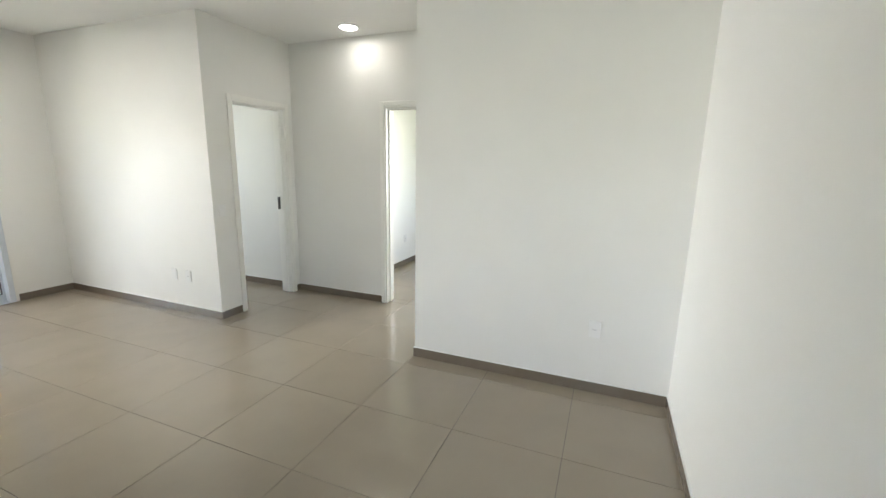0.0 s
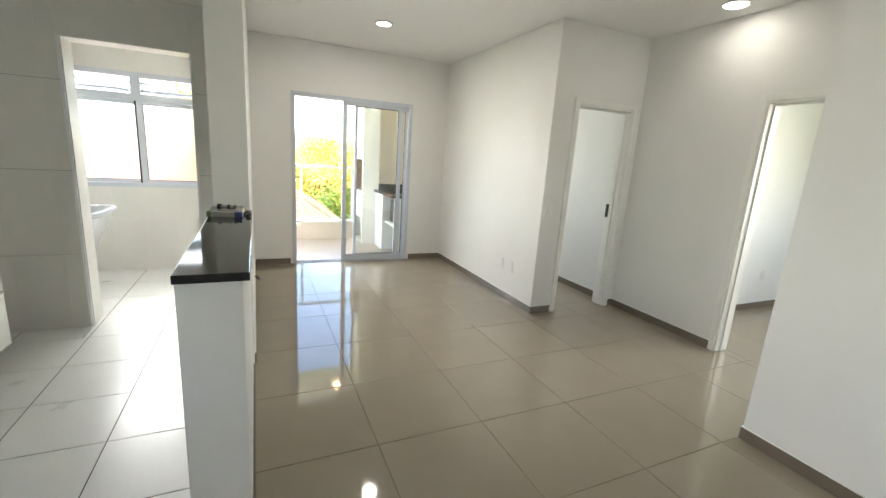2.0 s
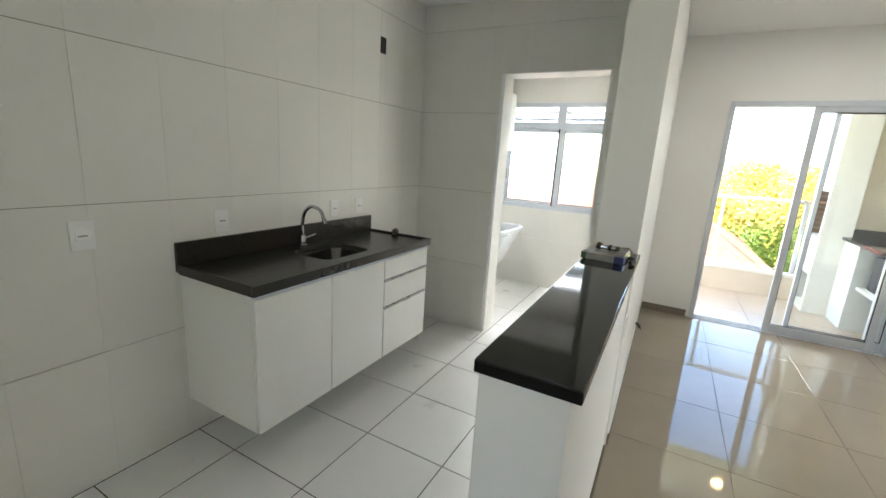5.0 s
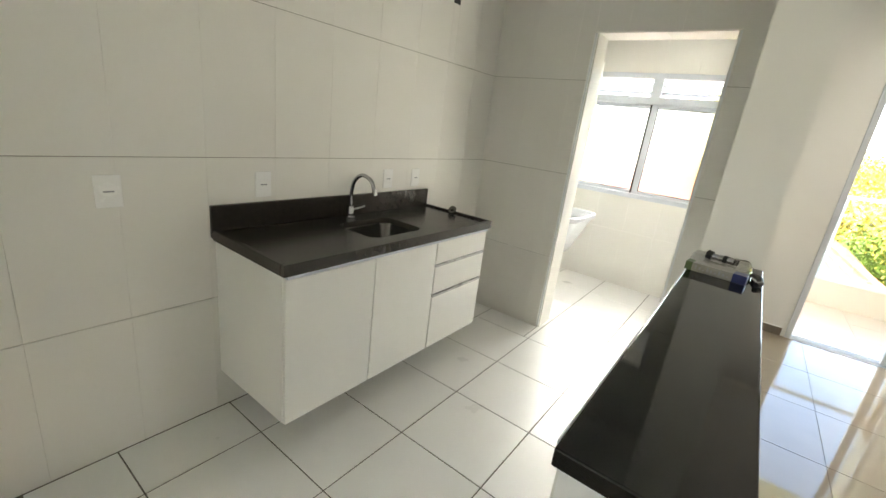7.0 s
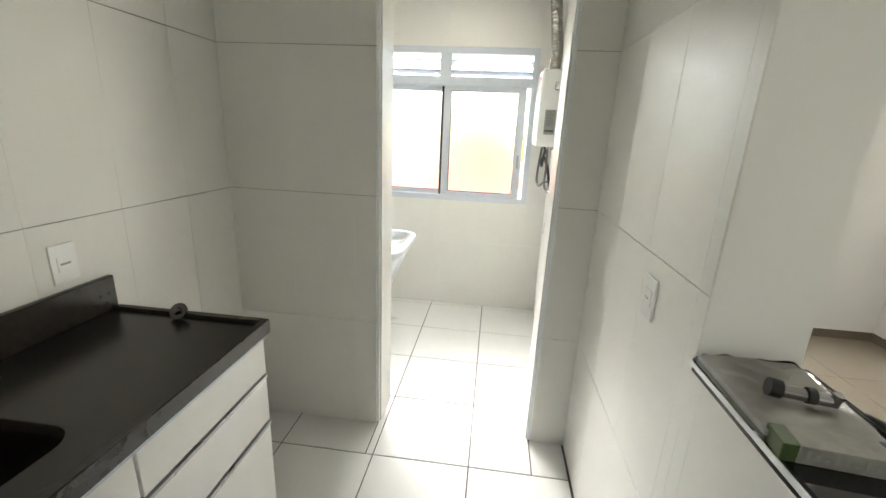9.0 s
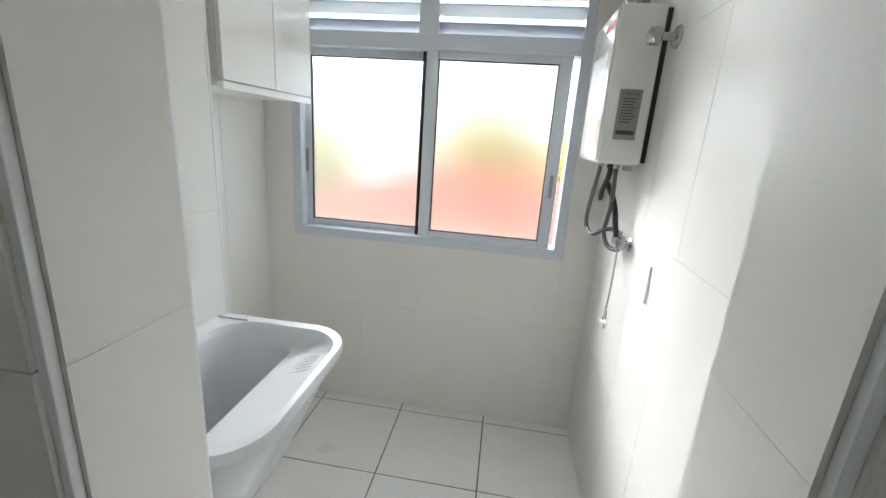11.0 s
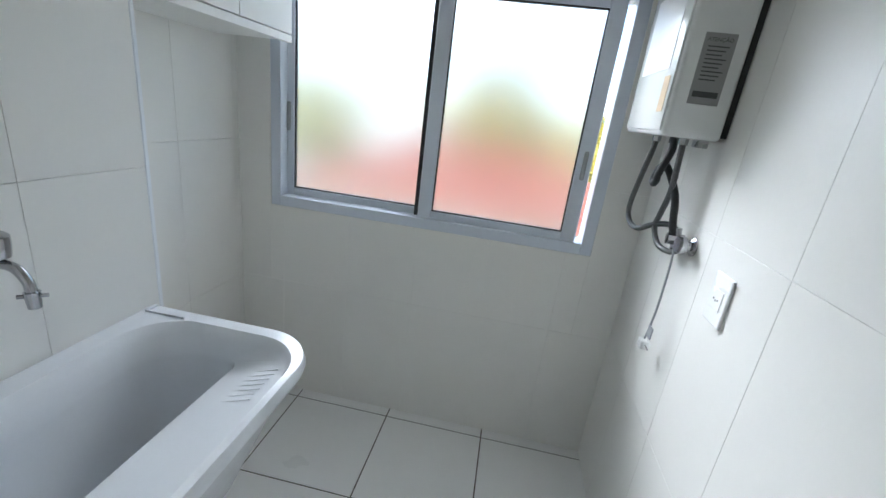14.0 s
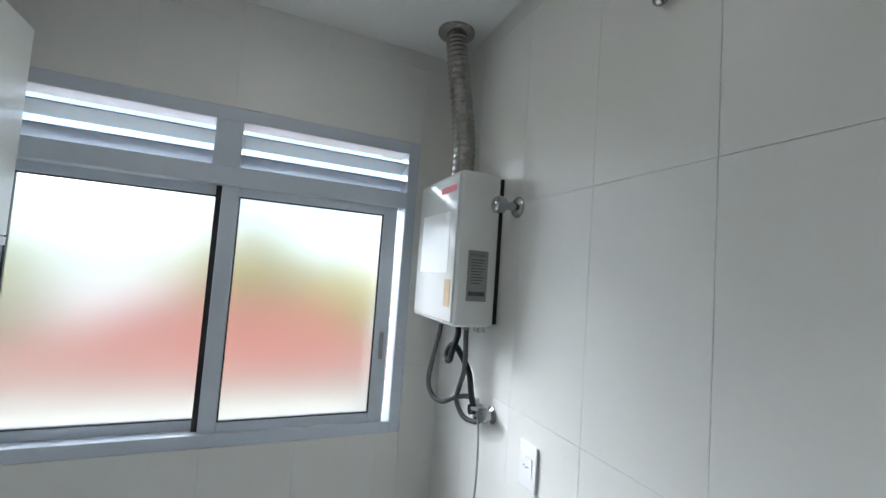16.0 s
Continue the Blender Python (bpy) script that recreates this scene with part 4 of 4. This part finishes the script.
part("flexible_pipe", tube(shell(), duct_line, lambda i: 0.041 + 0.0022 * math.sin(i * 1.55), 22), M_FOIL, duct, smooth=True)
part("ceiling_collar", lathe(shell(), (0.170, 5.08, LCEIL - 0.022), (0, 0, 1), [(0.046, 0), (0.064, 0.004), (0.072, 0.012), (0.072, 0.022)]), M_FOIL, duct, smooth=True)

hoses = thing("heater_hoses", (0.24, 4.93, 1.15), "black and braided steel hoses under the heater", "hose")
bm = tube(shell(), smooth_line([(0.19, 5.075, HZ0), (0.188, 5.08, 1.40), (0.182, 5.115, 1.29), (0.180, 5.135, 1.20), (0.185, 5.10, 1.158), (0.195, 5.03, 1.155), (0.215, 4.97, 1.185), (0.245, 4.93, 1.20), (0.265, 4.90, 1.19)], 12), lambda i: 0.0085 + 0.0008 * (i % 2), 10)
part("braided_hose", bm, M_HOSE, hoses, "braided steel hose", True)
bm = tube(shell(), smooth_line([(0.21, 4.905, HZ0), (0.212, 4.905, 1.40), (0.218, 4.912, 1.30), (0.22, 4.945, 1.23), (0.22, 4.962, 1.18), (0.232, 4.93, 1.135), (0.252, 4.88, 1.13), (0.27, 4.85, 1.15)], 12), lambda i: 0.0082 + 0.0008 * (i % 2), 10)
part("braided_hose", bm, M_HOSE, hoses, "braided steel hose", True)
loop = [(0.20, 4.95, HZ0), (0.20, 4.945, 1.41)] + [(0.186 + 0.003 * k, 4.990 + 0.034 * math.cos(0.75 * k + 3.3), 1.338 + 0.030 * math.sin(0.75 * k - 3.3 + 6.28)) for k in range(8)] + [(0.222, 4.93, 1.325), (0.23, 4.895, 1.28), (0.245, 4.90, 1.21), (0.258, 4.895, 1.16)]
part("black_hose", tube(shell(), smooth_line(loop, 8), 0.0105, 10), M_RUBBER, hoses, "looped black rubber hose", True)
part("gas_valve", lathe(shell(), (KRL - 0.0005, 4.825, 1.168), (-1, 0, 0), [(0.028, 0), (0.028, 0.004), (0.016, 0.012), (0.014, 0.02), (0.024, 0.024), (0.026, 0.036), (0.022, 0.044)], 20), M_CHROME, hoses, "chrome shut-off valve", True)
part("coupling", rod(shell(), (KRL - 0.002, 4.895, 1.165), (0.24, 4.90, 1.165), 0.018, n=8), M_CHROME, hoses, "chrome coupling")
part("coupling", rod(shell(), (0.262, 4.90, 1.20), (0.268, 4.895, 1.13), 0.013, n=6), M_CHROME, hoses, "brass coupling")
for y, x in ((5.075, 0.19), (4.95, 0.20), (4.905, 0.21)):
    part("nipple", rod(shell(), (x, y, HZ0 - 0.018), (x, y, HZ0 + 0.002), 0.013, n=6), M_RUBBER if 4.93 < y < 5 else M_CHROME, hoses, "threaded nipple")
part("drain_cock", box(shell(), (0.225, 4.845, HZ0 - 0.02), (0.252, 4.885, HZ0), 0.002), M_STEEL, hoses, "metal drain cock")
cord = thing("power_cord", (0.26, 4.88, 0.95), "thin grey power cord hanging below the heater hoses", "power cord")
part("cable", tube(shell(), smooth_line([(0.255, 4.87, 1.16), (0.252, 4.848, 1.10), (0.25, 4.84, 0.98), (0.247, 4.842, 0.90), (0.246, 4.852, 0.852)]), 0.0033, 8), M_GREYP, cord, smooth=True)
part("tag", box(shell(), (0.240, 4.803, 0.872), (0.244, 4.835, 0.908), 0.0008), M_GREYP, cord, "grey cable tag")
part("plug", box(shell(), (0.232, 4.832, 0.820), (0.260, 4.868, 0.850), 0.006, 2), M_PLAST, cord, "white plug")
part("prong", rod(shell(), (0.246, 4.833, 0.838), (0.246, 4.808, 0.836), 0.0024, n=8), M_CHROME, cord)
wall_plate("wall_outlet", (KRL, 4.612, 1.10), (-1, 0, 0), Z, 0.082, 0.122, "white electrical outlet on the laundry tiles", slots="socket")

# trims on the tiled corners
for x, y in ((OX0, KY), (OX0, KY2), (OX1, KY), (OX1, KY2)):
    sx, sy = (-1 if x == OX0 else 1), (1 if y == KY else -1)
    xs, ys = sorted((x - sx * 0.0012, x + sx * 0.013)), sorted((y - sy * 0.0012, y + sy * 0.013))
    bm = box(shell(), (xs[0], ys[0], 0.001), (xs[1], ys[1], OZ), 0.001)
    setting("trim", bm, M_TRIM, "white edge trim on a tiled corner", "trim")
setting("trim", box(shell(), (LC - 0.012, LS - 0.012, 0.001), (LC + 0.001, LS + 0.001, LCEIL), 0.002), M_TRIM, "white edge trim on the pipe chase", "trim")

# ---- balcony ----
BF, BP = -0.02, 6.95
floor_balcony = wall("floor_balcony", [((0.42, WY + 0.15, -0.25), (3.3, BP + 0.15, BF - 0.003)), ((BX0, WY + 0.12, -0.25), (BX1, WY + 0.15, BF - 0.003))], M_GROUT, "pale tiled balcony floor", "floor")
tile_field(floor_balcony, (0.42, WY + 0.12, BF), (1, 0, 0), (0, 1, 0), (2.5, BP - WY - 0.12), (0.465, 0.465), (0.2, 0.1), M_BALC)
parapet = wall("parapet", [((0.42, BP, BF), (2.15, BP + 0.13, 0.27)), ((0.42, WY + 0.15, BF), (0.55, BP, 0.27))], M_CREAM, "low cream balcony parapet", "parapet")
part("coping", box(shell(), (0.40, BP - 0.02, 0.27), (2.15, BP + 0.15, 0.305), 0.004), M_FACADE, parapet, "white stone coping")
part("coping", box(shell(), (0.40, WY + 0.15, 0.27), (0.57, BP - 0.02, 0.305), 0.004), M_FACADE, parapet, "white stone coping")
railing = thing("balcony_railing", (1.3, BP + 0.06, 0.305), "white aluminium balcony railing with glass infill", "railing")
for x in (0.47, 1.22, 2.08):
    part("post", box(shell(), (x, BP + 0.04, 0.305), (x + 0.04, BP + 0.08, 1.20), 0.003), M_ALU, railing)
part("handrail", box(shell(), (0.47, BP + 0.03, 1.20), (2.13, BP + 0.09, 1.235), 0.006, 2), M_ALU, railing)
for x0, x1 in ((0.52, 1.21), (1.27, 2.07)):
    p = part("pane", box(shell(), (x0, BP + 0.056, 0.36), (x1, BP + 0.064, 1.17)), M_CLEAR, railing)
    p.visible_shadow = False
side_rail = thing("balcony_side_railing", (0.48, 6.2, 0.305), "white aluminium side railing of the balcony", "railing")
part("handrail", box(shell(), (0.465, WY + 0.15, 1.20), (0.525, BP + 0.02, 1.235), 0.006, 2), M_ALU, side_rail)
for y in (5.5, 6.2):
    part("post", box(shell(), (0.475, y, 0.305), (0.515, y + 0.04, 1.20), 0.003), M_ALU, side_rail)
wall_balcony_side = wall("wall_balcony_side", [((3.0, WY + 0.15, -0.25), (3.15, BP + 0.13, 2.62)), ((2.42, 6.62, BF), (3.0, BP + 0.13, 2.62))], M_CREAM, "cream painted balcony end wall")
ceiling_balcony = wall("ceiling_balcony", [((0.40, WY + 0.15, 2.60), (3.15, BP + 0.18, 2.80))], M_CEIL, "white balcony ceiling", "ceiling")

barbecue = thing("barbecue", (2.28, 6.75, BF), "white masonry barbecue tower with a sooty brick hearth", "barbecue")
bm = shell()
TX, TXB, TYA, TYB = 2.15, 2.419, 6.47, BP + 0.13
for lo, hi in (((TX, TYA, BF), (TXB, TYA + 0.06, 2.598)), ((TX, TYB - 0.05, BF), (TXB, TYB, 2.598)), ((TXB - 0.05, TYA + 0.06, BF), (TXB, TYB - 0.05, 2.598)),
               ((TX, TYA + 0.06, 1.38), (TXB - 0.05, TYB - 0.05, 2.598)), ((TX, TYA + 0.06, 0.42), (TXB - 0.05, TYB - 0.05, 0.86)), ((TX, TYA + 0.06, BF), (TXB - 0.05, TYB - 0.05, 0.03))):
    box(bm, lo, hi)
part("body", bm, M_FACADE, barbecue)
for k in range(8):
    for j in range(2):
        y0 = TYA + 0.063 + j * 0.235
        part("fire_brick", box(shell(), (TXB - 0.075, y0, 0.865 + k * 0.064), (TXB - 0.051, y0 + 0.228, 0.922 + k * 0.064), 0.003), M_BRICK, barbecue)
    part("fire_brick", box(shell(), (TX + 0.02, TYB - 0.075, 0.865 + k * 0.064), (TXB - 0.077, TYB - 0.051, 0.922 + k * 0.064), 0.003), M_BRICK, barbecue)
part("grill_shelf", box(shell(), (TX - 0.09, TYA + 0.07, 1.22), (TXB - 0.08, TYB - 0.08, 1.25), 0.004), M_WOOD, barbecue, "brown protruding grill shelf")

balcony_counter = thing("balcony_counter", (2.7, 5.95, BF), "white balcony counter with a black granite top", "counter")
part("top", box(shell(), (2.34, WY + 0.155, 0.87), (2.998, 6.468, 0.905), 0.003), M_BLACK, balcony_counter)
part("upstand", box(shell(), (2.425, 6.59, 0.906), (2.998, 6.615, 0.99), 0.002), M_BLACK, balcony_counter)
part("top_return", box(shell(), (2.425, 6.47, 0.87), (2.998, 6.615, 0.905), 0.002), M_BLACK, balcony_counter)
part("end_panel", box(shell(), (2.37, 6.03, BF), (2.99, 6.46, 0.868), 0.002), M_MDF, balcony_counter)
part("support", box(shell(), (2.39, WY + 0.16, BF), (2.99, WY + 0.20, 0.868), 0.002), M_MDF, balcony_counter)
part("shelf", box(shell(), (2.42, WY + 0.20, 0.42), (2.99, 6.03, 0.45), 0.002), M_MDF, balcony_counter)
# grey instead of white, to colour in the shade of the open shelf space
part("back_panel", box(shell(), (2.965, WY + 0.20, 0.0), (2.995, 6.03, 0.868)), M_GREYP, balcony_counter, "back panel with shade put into its grey")
mini_fridge = solid("metal_bin", box(shell(), (2.47, 5.56, 0.451), (2.85, 5.95, 0.80), 0.02, 3), M_INK, "dark grey appliance on the balcony shelf", "appliance", True)

# ---- outdoors ----
ground = setting("ground", box(shell(), (-900, -900, -6.6), (900, 900, -6.5)), M_GRASS, "green grassy ground reaching to the horizon", "ground")


def roof_slope(bm, a, b, c, d, width=0.24, rows=0.38, deep=0.045):
    """Barrel tiles from the eave a-b up to the ridge d-c, as ribs with stepped rows."""
    a, b, c, d = (Vector(p) for p in (a, b, c, d))
    nu = max(8, int((b - a).length / width) * 6)
    nv = max(4, int((d - a).length / rows) * 2)
    nrm = (b - a).cross(d - a).normalized()
    if nrm.z < 0:
        nrm = -nrm
    grid = []
    for j in range(nv + 1):
        v = j / nv
        row = []
        for i in range(nu + 1):
            u = i / nu
            p = (a.lerp(b, u)).lerp(d.lerp(c, u), v)
            along = (a.lerp(b, u) - a).length
            lift = deep * abs(math.sin(math.pi * along / width)) + (0.02 if j % 2 == 0 else 0.0)
            row.append(bm.verts.new(p + nrm * lift))
        grid.append(row)
    for j in range(nv):
        for i in range(nu):
            bm.faces.new((grid[j][i], grid[j][i + 1], grid[j + 1][i + 1], grid[j + 1][i]))
    return bm


house = thing("house", (-3, 15, -6.5), "neighbouring house with a terracotta barrel tile roof", "house")
RZ, EZ = 0.62, -0.75
part("wall", box(shell(), (-5.6, 12.8, -6.5), (2.6, 17.2, EZ - 0.05)), M_FACADE, house)
CORN = [(-6.0, 12.4, EZ), (3.0, 12.4, EZ), (3.0, 17.6, EZ), (-6.0, 17.6, EZ)]
RL, RR = (-2.6, 15, RZ), (0.9, 15, RZ)
for a, b, c, d in ((CORN[0], CORN[1], RR, RL), (CORN[1], CORN[2], (0.9, 15.01, RZ), RR), (CORN[2], CORN[3], RL, RR), (CORN[3], CORN[0], (-2.6, 15.01, RZ), RL)):
    part("roof", roof_slope(shell(), a, b, c, d), M_TERRA, house)
for a, b in ((RL, RR), (RR, CORN[1]), (RL, CORN[0])):
    part("ridge", tube(shell(), [Vector(a), Vector(b)], 0.10, 10), M_TERRA, house)
flat_house = thing("flat_house", (-14, 17, -6.5), "white flat-roofed building beside the tiled house", "house")
part("wall", box(shell(), (-15.0, 12.5, -6.5), (-7.0, 18, -0.75)), M_FACADE, flat_house)
part("parapet", box(shell(), (-15.1, 12.4, -0.75), (-6.9, 12.7, -0.40), 0.01), M_FACADE, flat_house)
far_house = thing("far_house", (-5.4, 27, -6.5), "white rendered house far behind the roof", "house")
part("wall", box(shell(), (-6.4, 20.0, -6.5), (-3.5, 24, 0.55)), M_FACADE, far_house)
part("roof", roof_slope(shell(), (-6.7, 19.7, 0.55), (-3.2, 19.7, 0.55), (-3.2, 22, 0.95), (-6.7, 22, 0.95)), M_FACADE, far_house)
part("roof", roof_slope(shell(), (-3.2, 24.3, 0.55), (-6.7, 24.3, 0.55), (-6.7, 22, 0.95), (-3.2, 22, 0.95)), M_FACADE, far_house)


def tree_parts(seed, h, r):
    """Trunk with limbs, and a crown of leaf clumps with gaps."""
    rnd = random.Random(seed)
    tr = tube(shell(), smooth_line([(0, 0, 0), (0.1, 0.05, h * 0.3), (-0.05, 0.1, h * 0.6), (0.05, 0, h * 0.85)], 4), lambda i: 0.22 * (1 - i / 16), 8)
    tips = []
    for k in range(9):
        a, z0 = rnd.uniform(0, 6.28), h * rnd.uniform(0.4, 0.75)
        e = Vector((math.cos(a) * r * rnd.uniform(0.4, 0.85), math.sin(a) * r * rnd.uniform(0.4, 0.85), h * rnd.uniform(0.6, 1.0)))
        tube(tr, smooth_line([(0, 0, z0), (e.x * 0.5, e.y * 0.5, (z0 + e.z) / 2 + 0.2), tuple(e)], 3), lambda i: 0.08 * (1 - i / 9), 6)
        tips.append(e)
    pos, idx = [], []
    for e in tips + [Vector((rnd.uniform(-.5, .5) * r, rnd.uniform(-.5, .5) * r, h * rnd.uniform(0.75, 1.05))) for _ in range(9)]:
        rad = r * rnd.uniform(0.25, 0.45)
        for _ in range(380):
            d = Vector((rnd.gauss(0, 1), rnd.gauss(0, 1), rnd.gauss(0, 0.75))).normalized() * rad * rnd.uniform(0.5, 1.05)
            c, s = e + d, rnd.uniform(0.05, 0.125)
            u = Vector((rnd.gauss(0, 1), rnd.gauss(0, 1), rnd.gauss(0, 1))).normalized()
            w = u.orthogonal().normalized()
            n = len(pos)
            pos += [c + u * s, c + w * s * 0.5, c - u * s, c - w * s * 0.5 + Vector((0, 0, 0.03))]
            idx.append((n, n + 1, n + 2, n + 3))
    me = bpy.data.meshes.new("crown")
    me.from_pydata([tuple(p) for p in pos], [], idx)
    return tr, me


KINDS = []
for k, (h, r, leaf) in enumerate(((5.2, 2.6, M_LEAF), (7.0, 3.0, M_LEAF2), (4.2, 2.4, M_LEAF), (9.6, 3.3, M_LEAF2))):
    t = thing("tree", (4 + 3 * k, 24, -6.5), "leafy sunlit tree beyond the roofs", "tree", "trees beyond the roofs")
    tr, me = tree_parts(k + 3, h, r)
    me.materials.append(leaf)
    trunk = new("trunk", mesh_of("trunk", tr, M_BARK, True))
    crown = new("crown", me)
    trunk.parent = crown.parent = t
    KINDS.append(t)
    if k == 3:
        t.location = (-1.0, 24.5, -6.5)
spots = random.Random(9)
for k in range(46):
    y = 15 + 48 * (k / 46) ** 1.3
    x = -9 + spots.uniform(-0.2, 1.0) * (y * 0.75)
    if -11 < x < 7.5 and 8.5 < y < 21.5:
        x = 8.2 + spots.uniform(0, 5)
    copy_thing(KINDS[k % 3 if k % 5 else 3], pose(x, y, (-6.5 if k % 5 else -8.4) + spots.uniform(-0.2, 0.5), 0, 0, spots.uniform(0, 360)))
for k in range(16):
    copy_thing(KINDS[k % 3], pose(3.6 + spots.uniform(-2.5, 8), 21.5 + spots.uniform(0, 6), -6.2 + spots.uniform(-0.3, 0.8), 0, 0, spots.uniform(0, 360)))

copy_thing(KINDS[3], pose(-11.0, 26, -7.6, 0, 0, 40))
copy_thing(KINDS[3], pose(6.5, 29, -8.6, 0, 0, 130))
copy_thing(KINDS[3], pose(10.5, 33, -8.6, 0, 0, 220))
hill = shell()
grid = [[hill.verts.new((-420 + 21 * i, 150 + 26 * j, -7 + (j / 5) * (15 + 9 * noise.noise(Vector((i * 0.25, j * 0.3, 3))) + 5 * noise.noise(Vector((i * 0.9, j, 8)))))) for i in range(41)] for j in range(6)]
for j in range(5):
    for i in range(40):
        hill.faces.new((grid[j][i], grid[j][i + 1], grid[j + 1][i + 1], grid[j + 1][i]))
setting("backdrop", hill, M_HILL, "hazy wooded hills on the horizon", "hills")

# ---- tiles ----
TU, TV, TZ0 = 0.310, 0.632, 1.226 - 2 * 0.632
UP = (0, 0, 1)
X, Y = Vector((1, 0, 0)), Vector((0, 1, 0))
# kitchen sink wall (faces +x)
tile_field(wall_kitchen, (KL, SOUTH, 0), Y, UP, (KY - SOUTH, CEIL), (TU, TV), (1.76 - SOUTH, TZ0), M_WTILE, [(2.988 - SOUTH, 3.058 - SOUTH, 2.205, 2.315), (EWA - SOUTH, EWB - SOUTH, EWZ0, EWZ1)], gap=0.0035, gap_u=0.0005, cham=0.0006)
# laundry passage wall, kitchen side (faces -y) and laundry side (faces +y)
tile_field(wall_laundry_door, (KR, KY, 0), -X, UP, (KR - KL, CEIL), (TU, TV), (KR + 1.10, TZ0), M_WTILE, [(KR - OX1 - 0.0125, KR - OX0 + 0.0125, 0, OZ)], gap=0.0035, gap_u=0.0005, cham=0.0006)
tile_field(wall_laundry_door, (LC, KY2, 0), X, UP, (KRL - LC, LCEIL), (TU, TV), (0.02, TZ0), M_WTILE, [(OX0 - LC - 0.0125, OX1 - LC + 0.0125, 0, OZ)])
tile_field(wall_laundry_door, (OX0, KY2 - 0.0125, 0), -Y, UP, (KY2 - KY - 0.025, OZ), (TU, TV), (0, TZ0), M_WTILE, gap=0.0009, cham=0.0006)
tile_field(wall_laundry_door, (OX1, KY + 0.0125, 0), Y, UP, (KY2 - KY - 0.025, OZ), (TU, TV), (0, TZ0), M_WTILE, gap=0.0009, cham=0.0006)
tile_field(wall_laundry_door, (OX0, KY2 - 0.0125, OZ), X, -Y, (OX1 - OX0, KY2 - KY - 0.025), (TU, TV), (0.1, 0), M_WTILE, gap=0.0009, cham=0.0006)
# bar and divider, kitchen side (faces -x)
tile_field(wall_bar, (KR, COLY, 0), -Y, UP, (COLY - BARY - 0.025, BART - 0.031), (TU, TV), (0.05, TZ0), M_WTILE, gap=0.0035, gap_u=0.0005, cham=0.0006)
tile_field(wall_divider, (KR, KY, 0), -Y, UP, (KY - COLY, CEIL), (TU, TV), (0.02, TZ0), M_WTILE, gap=0.0035, gap_u=0.0005, cham=0.0006)
# laundry walls
tile_field(wall_divider, (KRL, WY, 0), -Y, UP, (WY - KY2, LCEIL), (TU, TV), (WY - 4.418, TZ0), M_WTILE, gap=0.0008, gap_u=0.0006, cham=0.0007)
tile_field(wall_window, (KRL, WY, 0), -X, UP, (KRL - LN, LCEIL), (TU, TV), (KRL + 0.9, TZ0), M_WTILE, [(KRL - WX1, KRL - WX0, WZ0, WZ1)], gap=0.0008, gap_u=0.0006, cham=0.0007)
tile_field(wall_niche, (LN, LS, 0), Y, UP, (WY - LS, LCEIL), (TU, TV), (4.95 - LS, TZ0), M_WTILE, gap=0.0008, gap_u=0.0006, cham=0.0007)
tile_field(wall_chase, (LC, KY2, 0), Y, UP, (LS - KY2 - 0.012, LCEIL), (TU, TV), (4.225 - KY2, TZ0), M_WTILE, gap=0.0008, gap_u=0.0006, cham=0.0007)
tile_field(wall_chase, (LC - 0.012, LS, 0), -X, UP, (LC - 0.012 - LN, LCEIL), (TU, TV), (0, TZ0), M_WTILE, gap=0.0008, gap_u=0.0006, cham=0.0007)
# floors
KP, LP = 0.4665, 0.622
tile_field(floor_kitchen, (KL, FS, 0), X, Y, (KR - KL, WY - FS), (KP, KP), (-0.64 - KL, 1.974 - FS), M_KTILE, [(-0.02, OX0 - KL - 0.005, KY - FS, KY2 - FS), (OX1 - KL + 0.005, 2, KY - FS, KY2 - FS), (-0.02, LC - KL - 0.005, KY2 - FS, LS - FS)], gap=0.006)
tile_field(floor_living, (LVL - 0.2, SOUTH, 0), X, Y, (COR + 0.15 - LVL + 0.2, WY - SOUTH + 0.01), (LP, LP), (1.72 - LVL + 0.2, 0.885 - SOUTH), M_PORC,
           [(-0.1, 0.2, BARY + 0.03 - SOUTH, 7), (LVR - LVL + 0.2, 9, PIER + 0.15 - SOUTH, 9), (W0 - LVL + 0.2, 9, -1, W0Y - SOUTH)], gap=0.0035, cham=0.0003)
tile_field(floor_living, (KL, SOUTH, 0), X, Y, (LVL - 0.2 - KL, FS - SOUTH), (LP, LP), (1.72 - KL, 0.885 - SOUTH), M_PORC, gap=0.0035, cham=0.0003)
tile_field(floor_living, (LVR + 0.15, PIER + 0.15, 0), X, Y, (COR - LVR - 0.15, WY - PIER - 0.15), (LP, LP), (1.72 - LVR - 0.15, 0.885 - PIER - 0.15), M_PORC, gap=0.0035, cham=0.0003)
tile_field(floor_living, (COR + 0.15, -0.95, 0), X, Y, (2.7, 3.33), (LP, LP), (1.72 - COR - 0.15, 0.885 + 0.95), M_PORC, gap=0.0035, cham=0.0003)
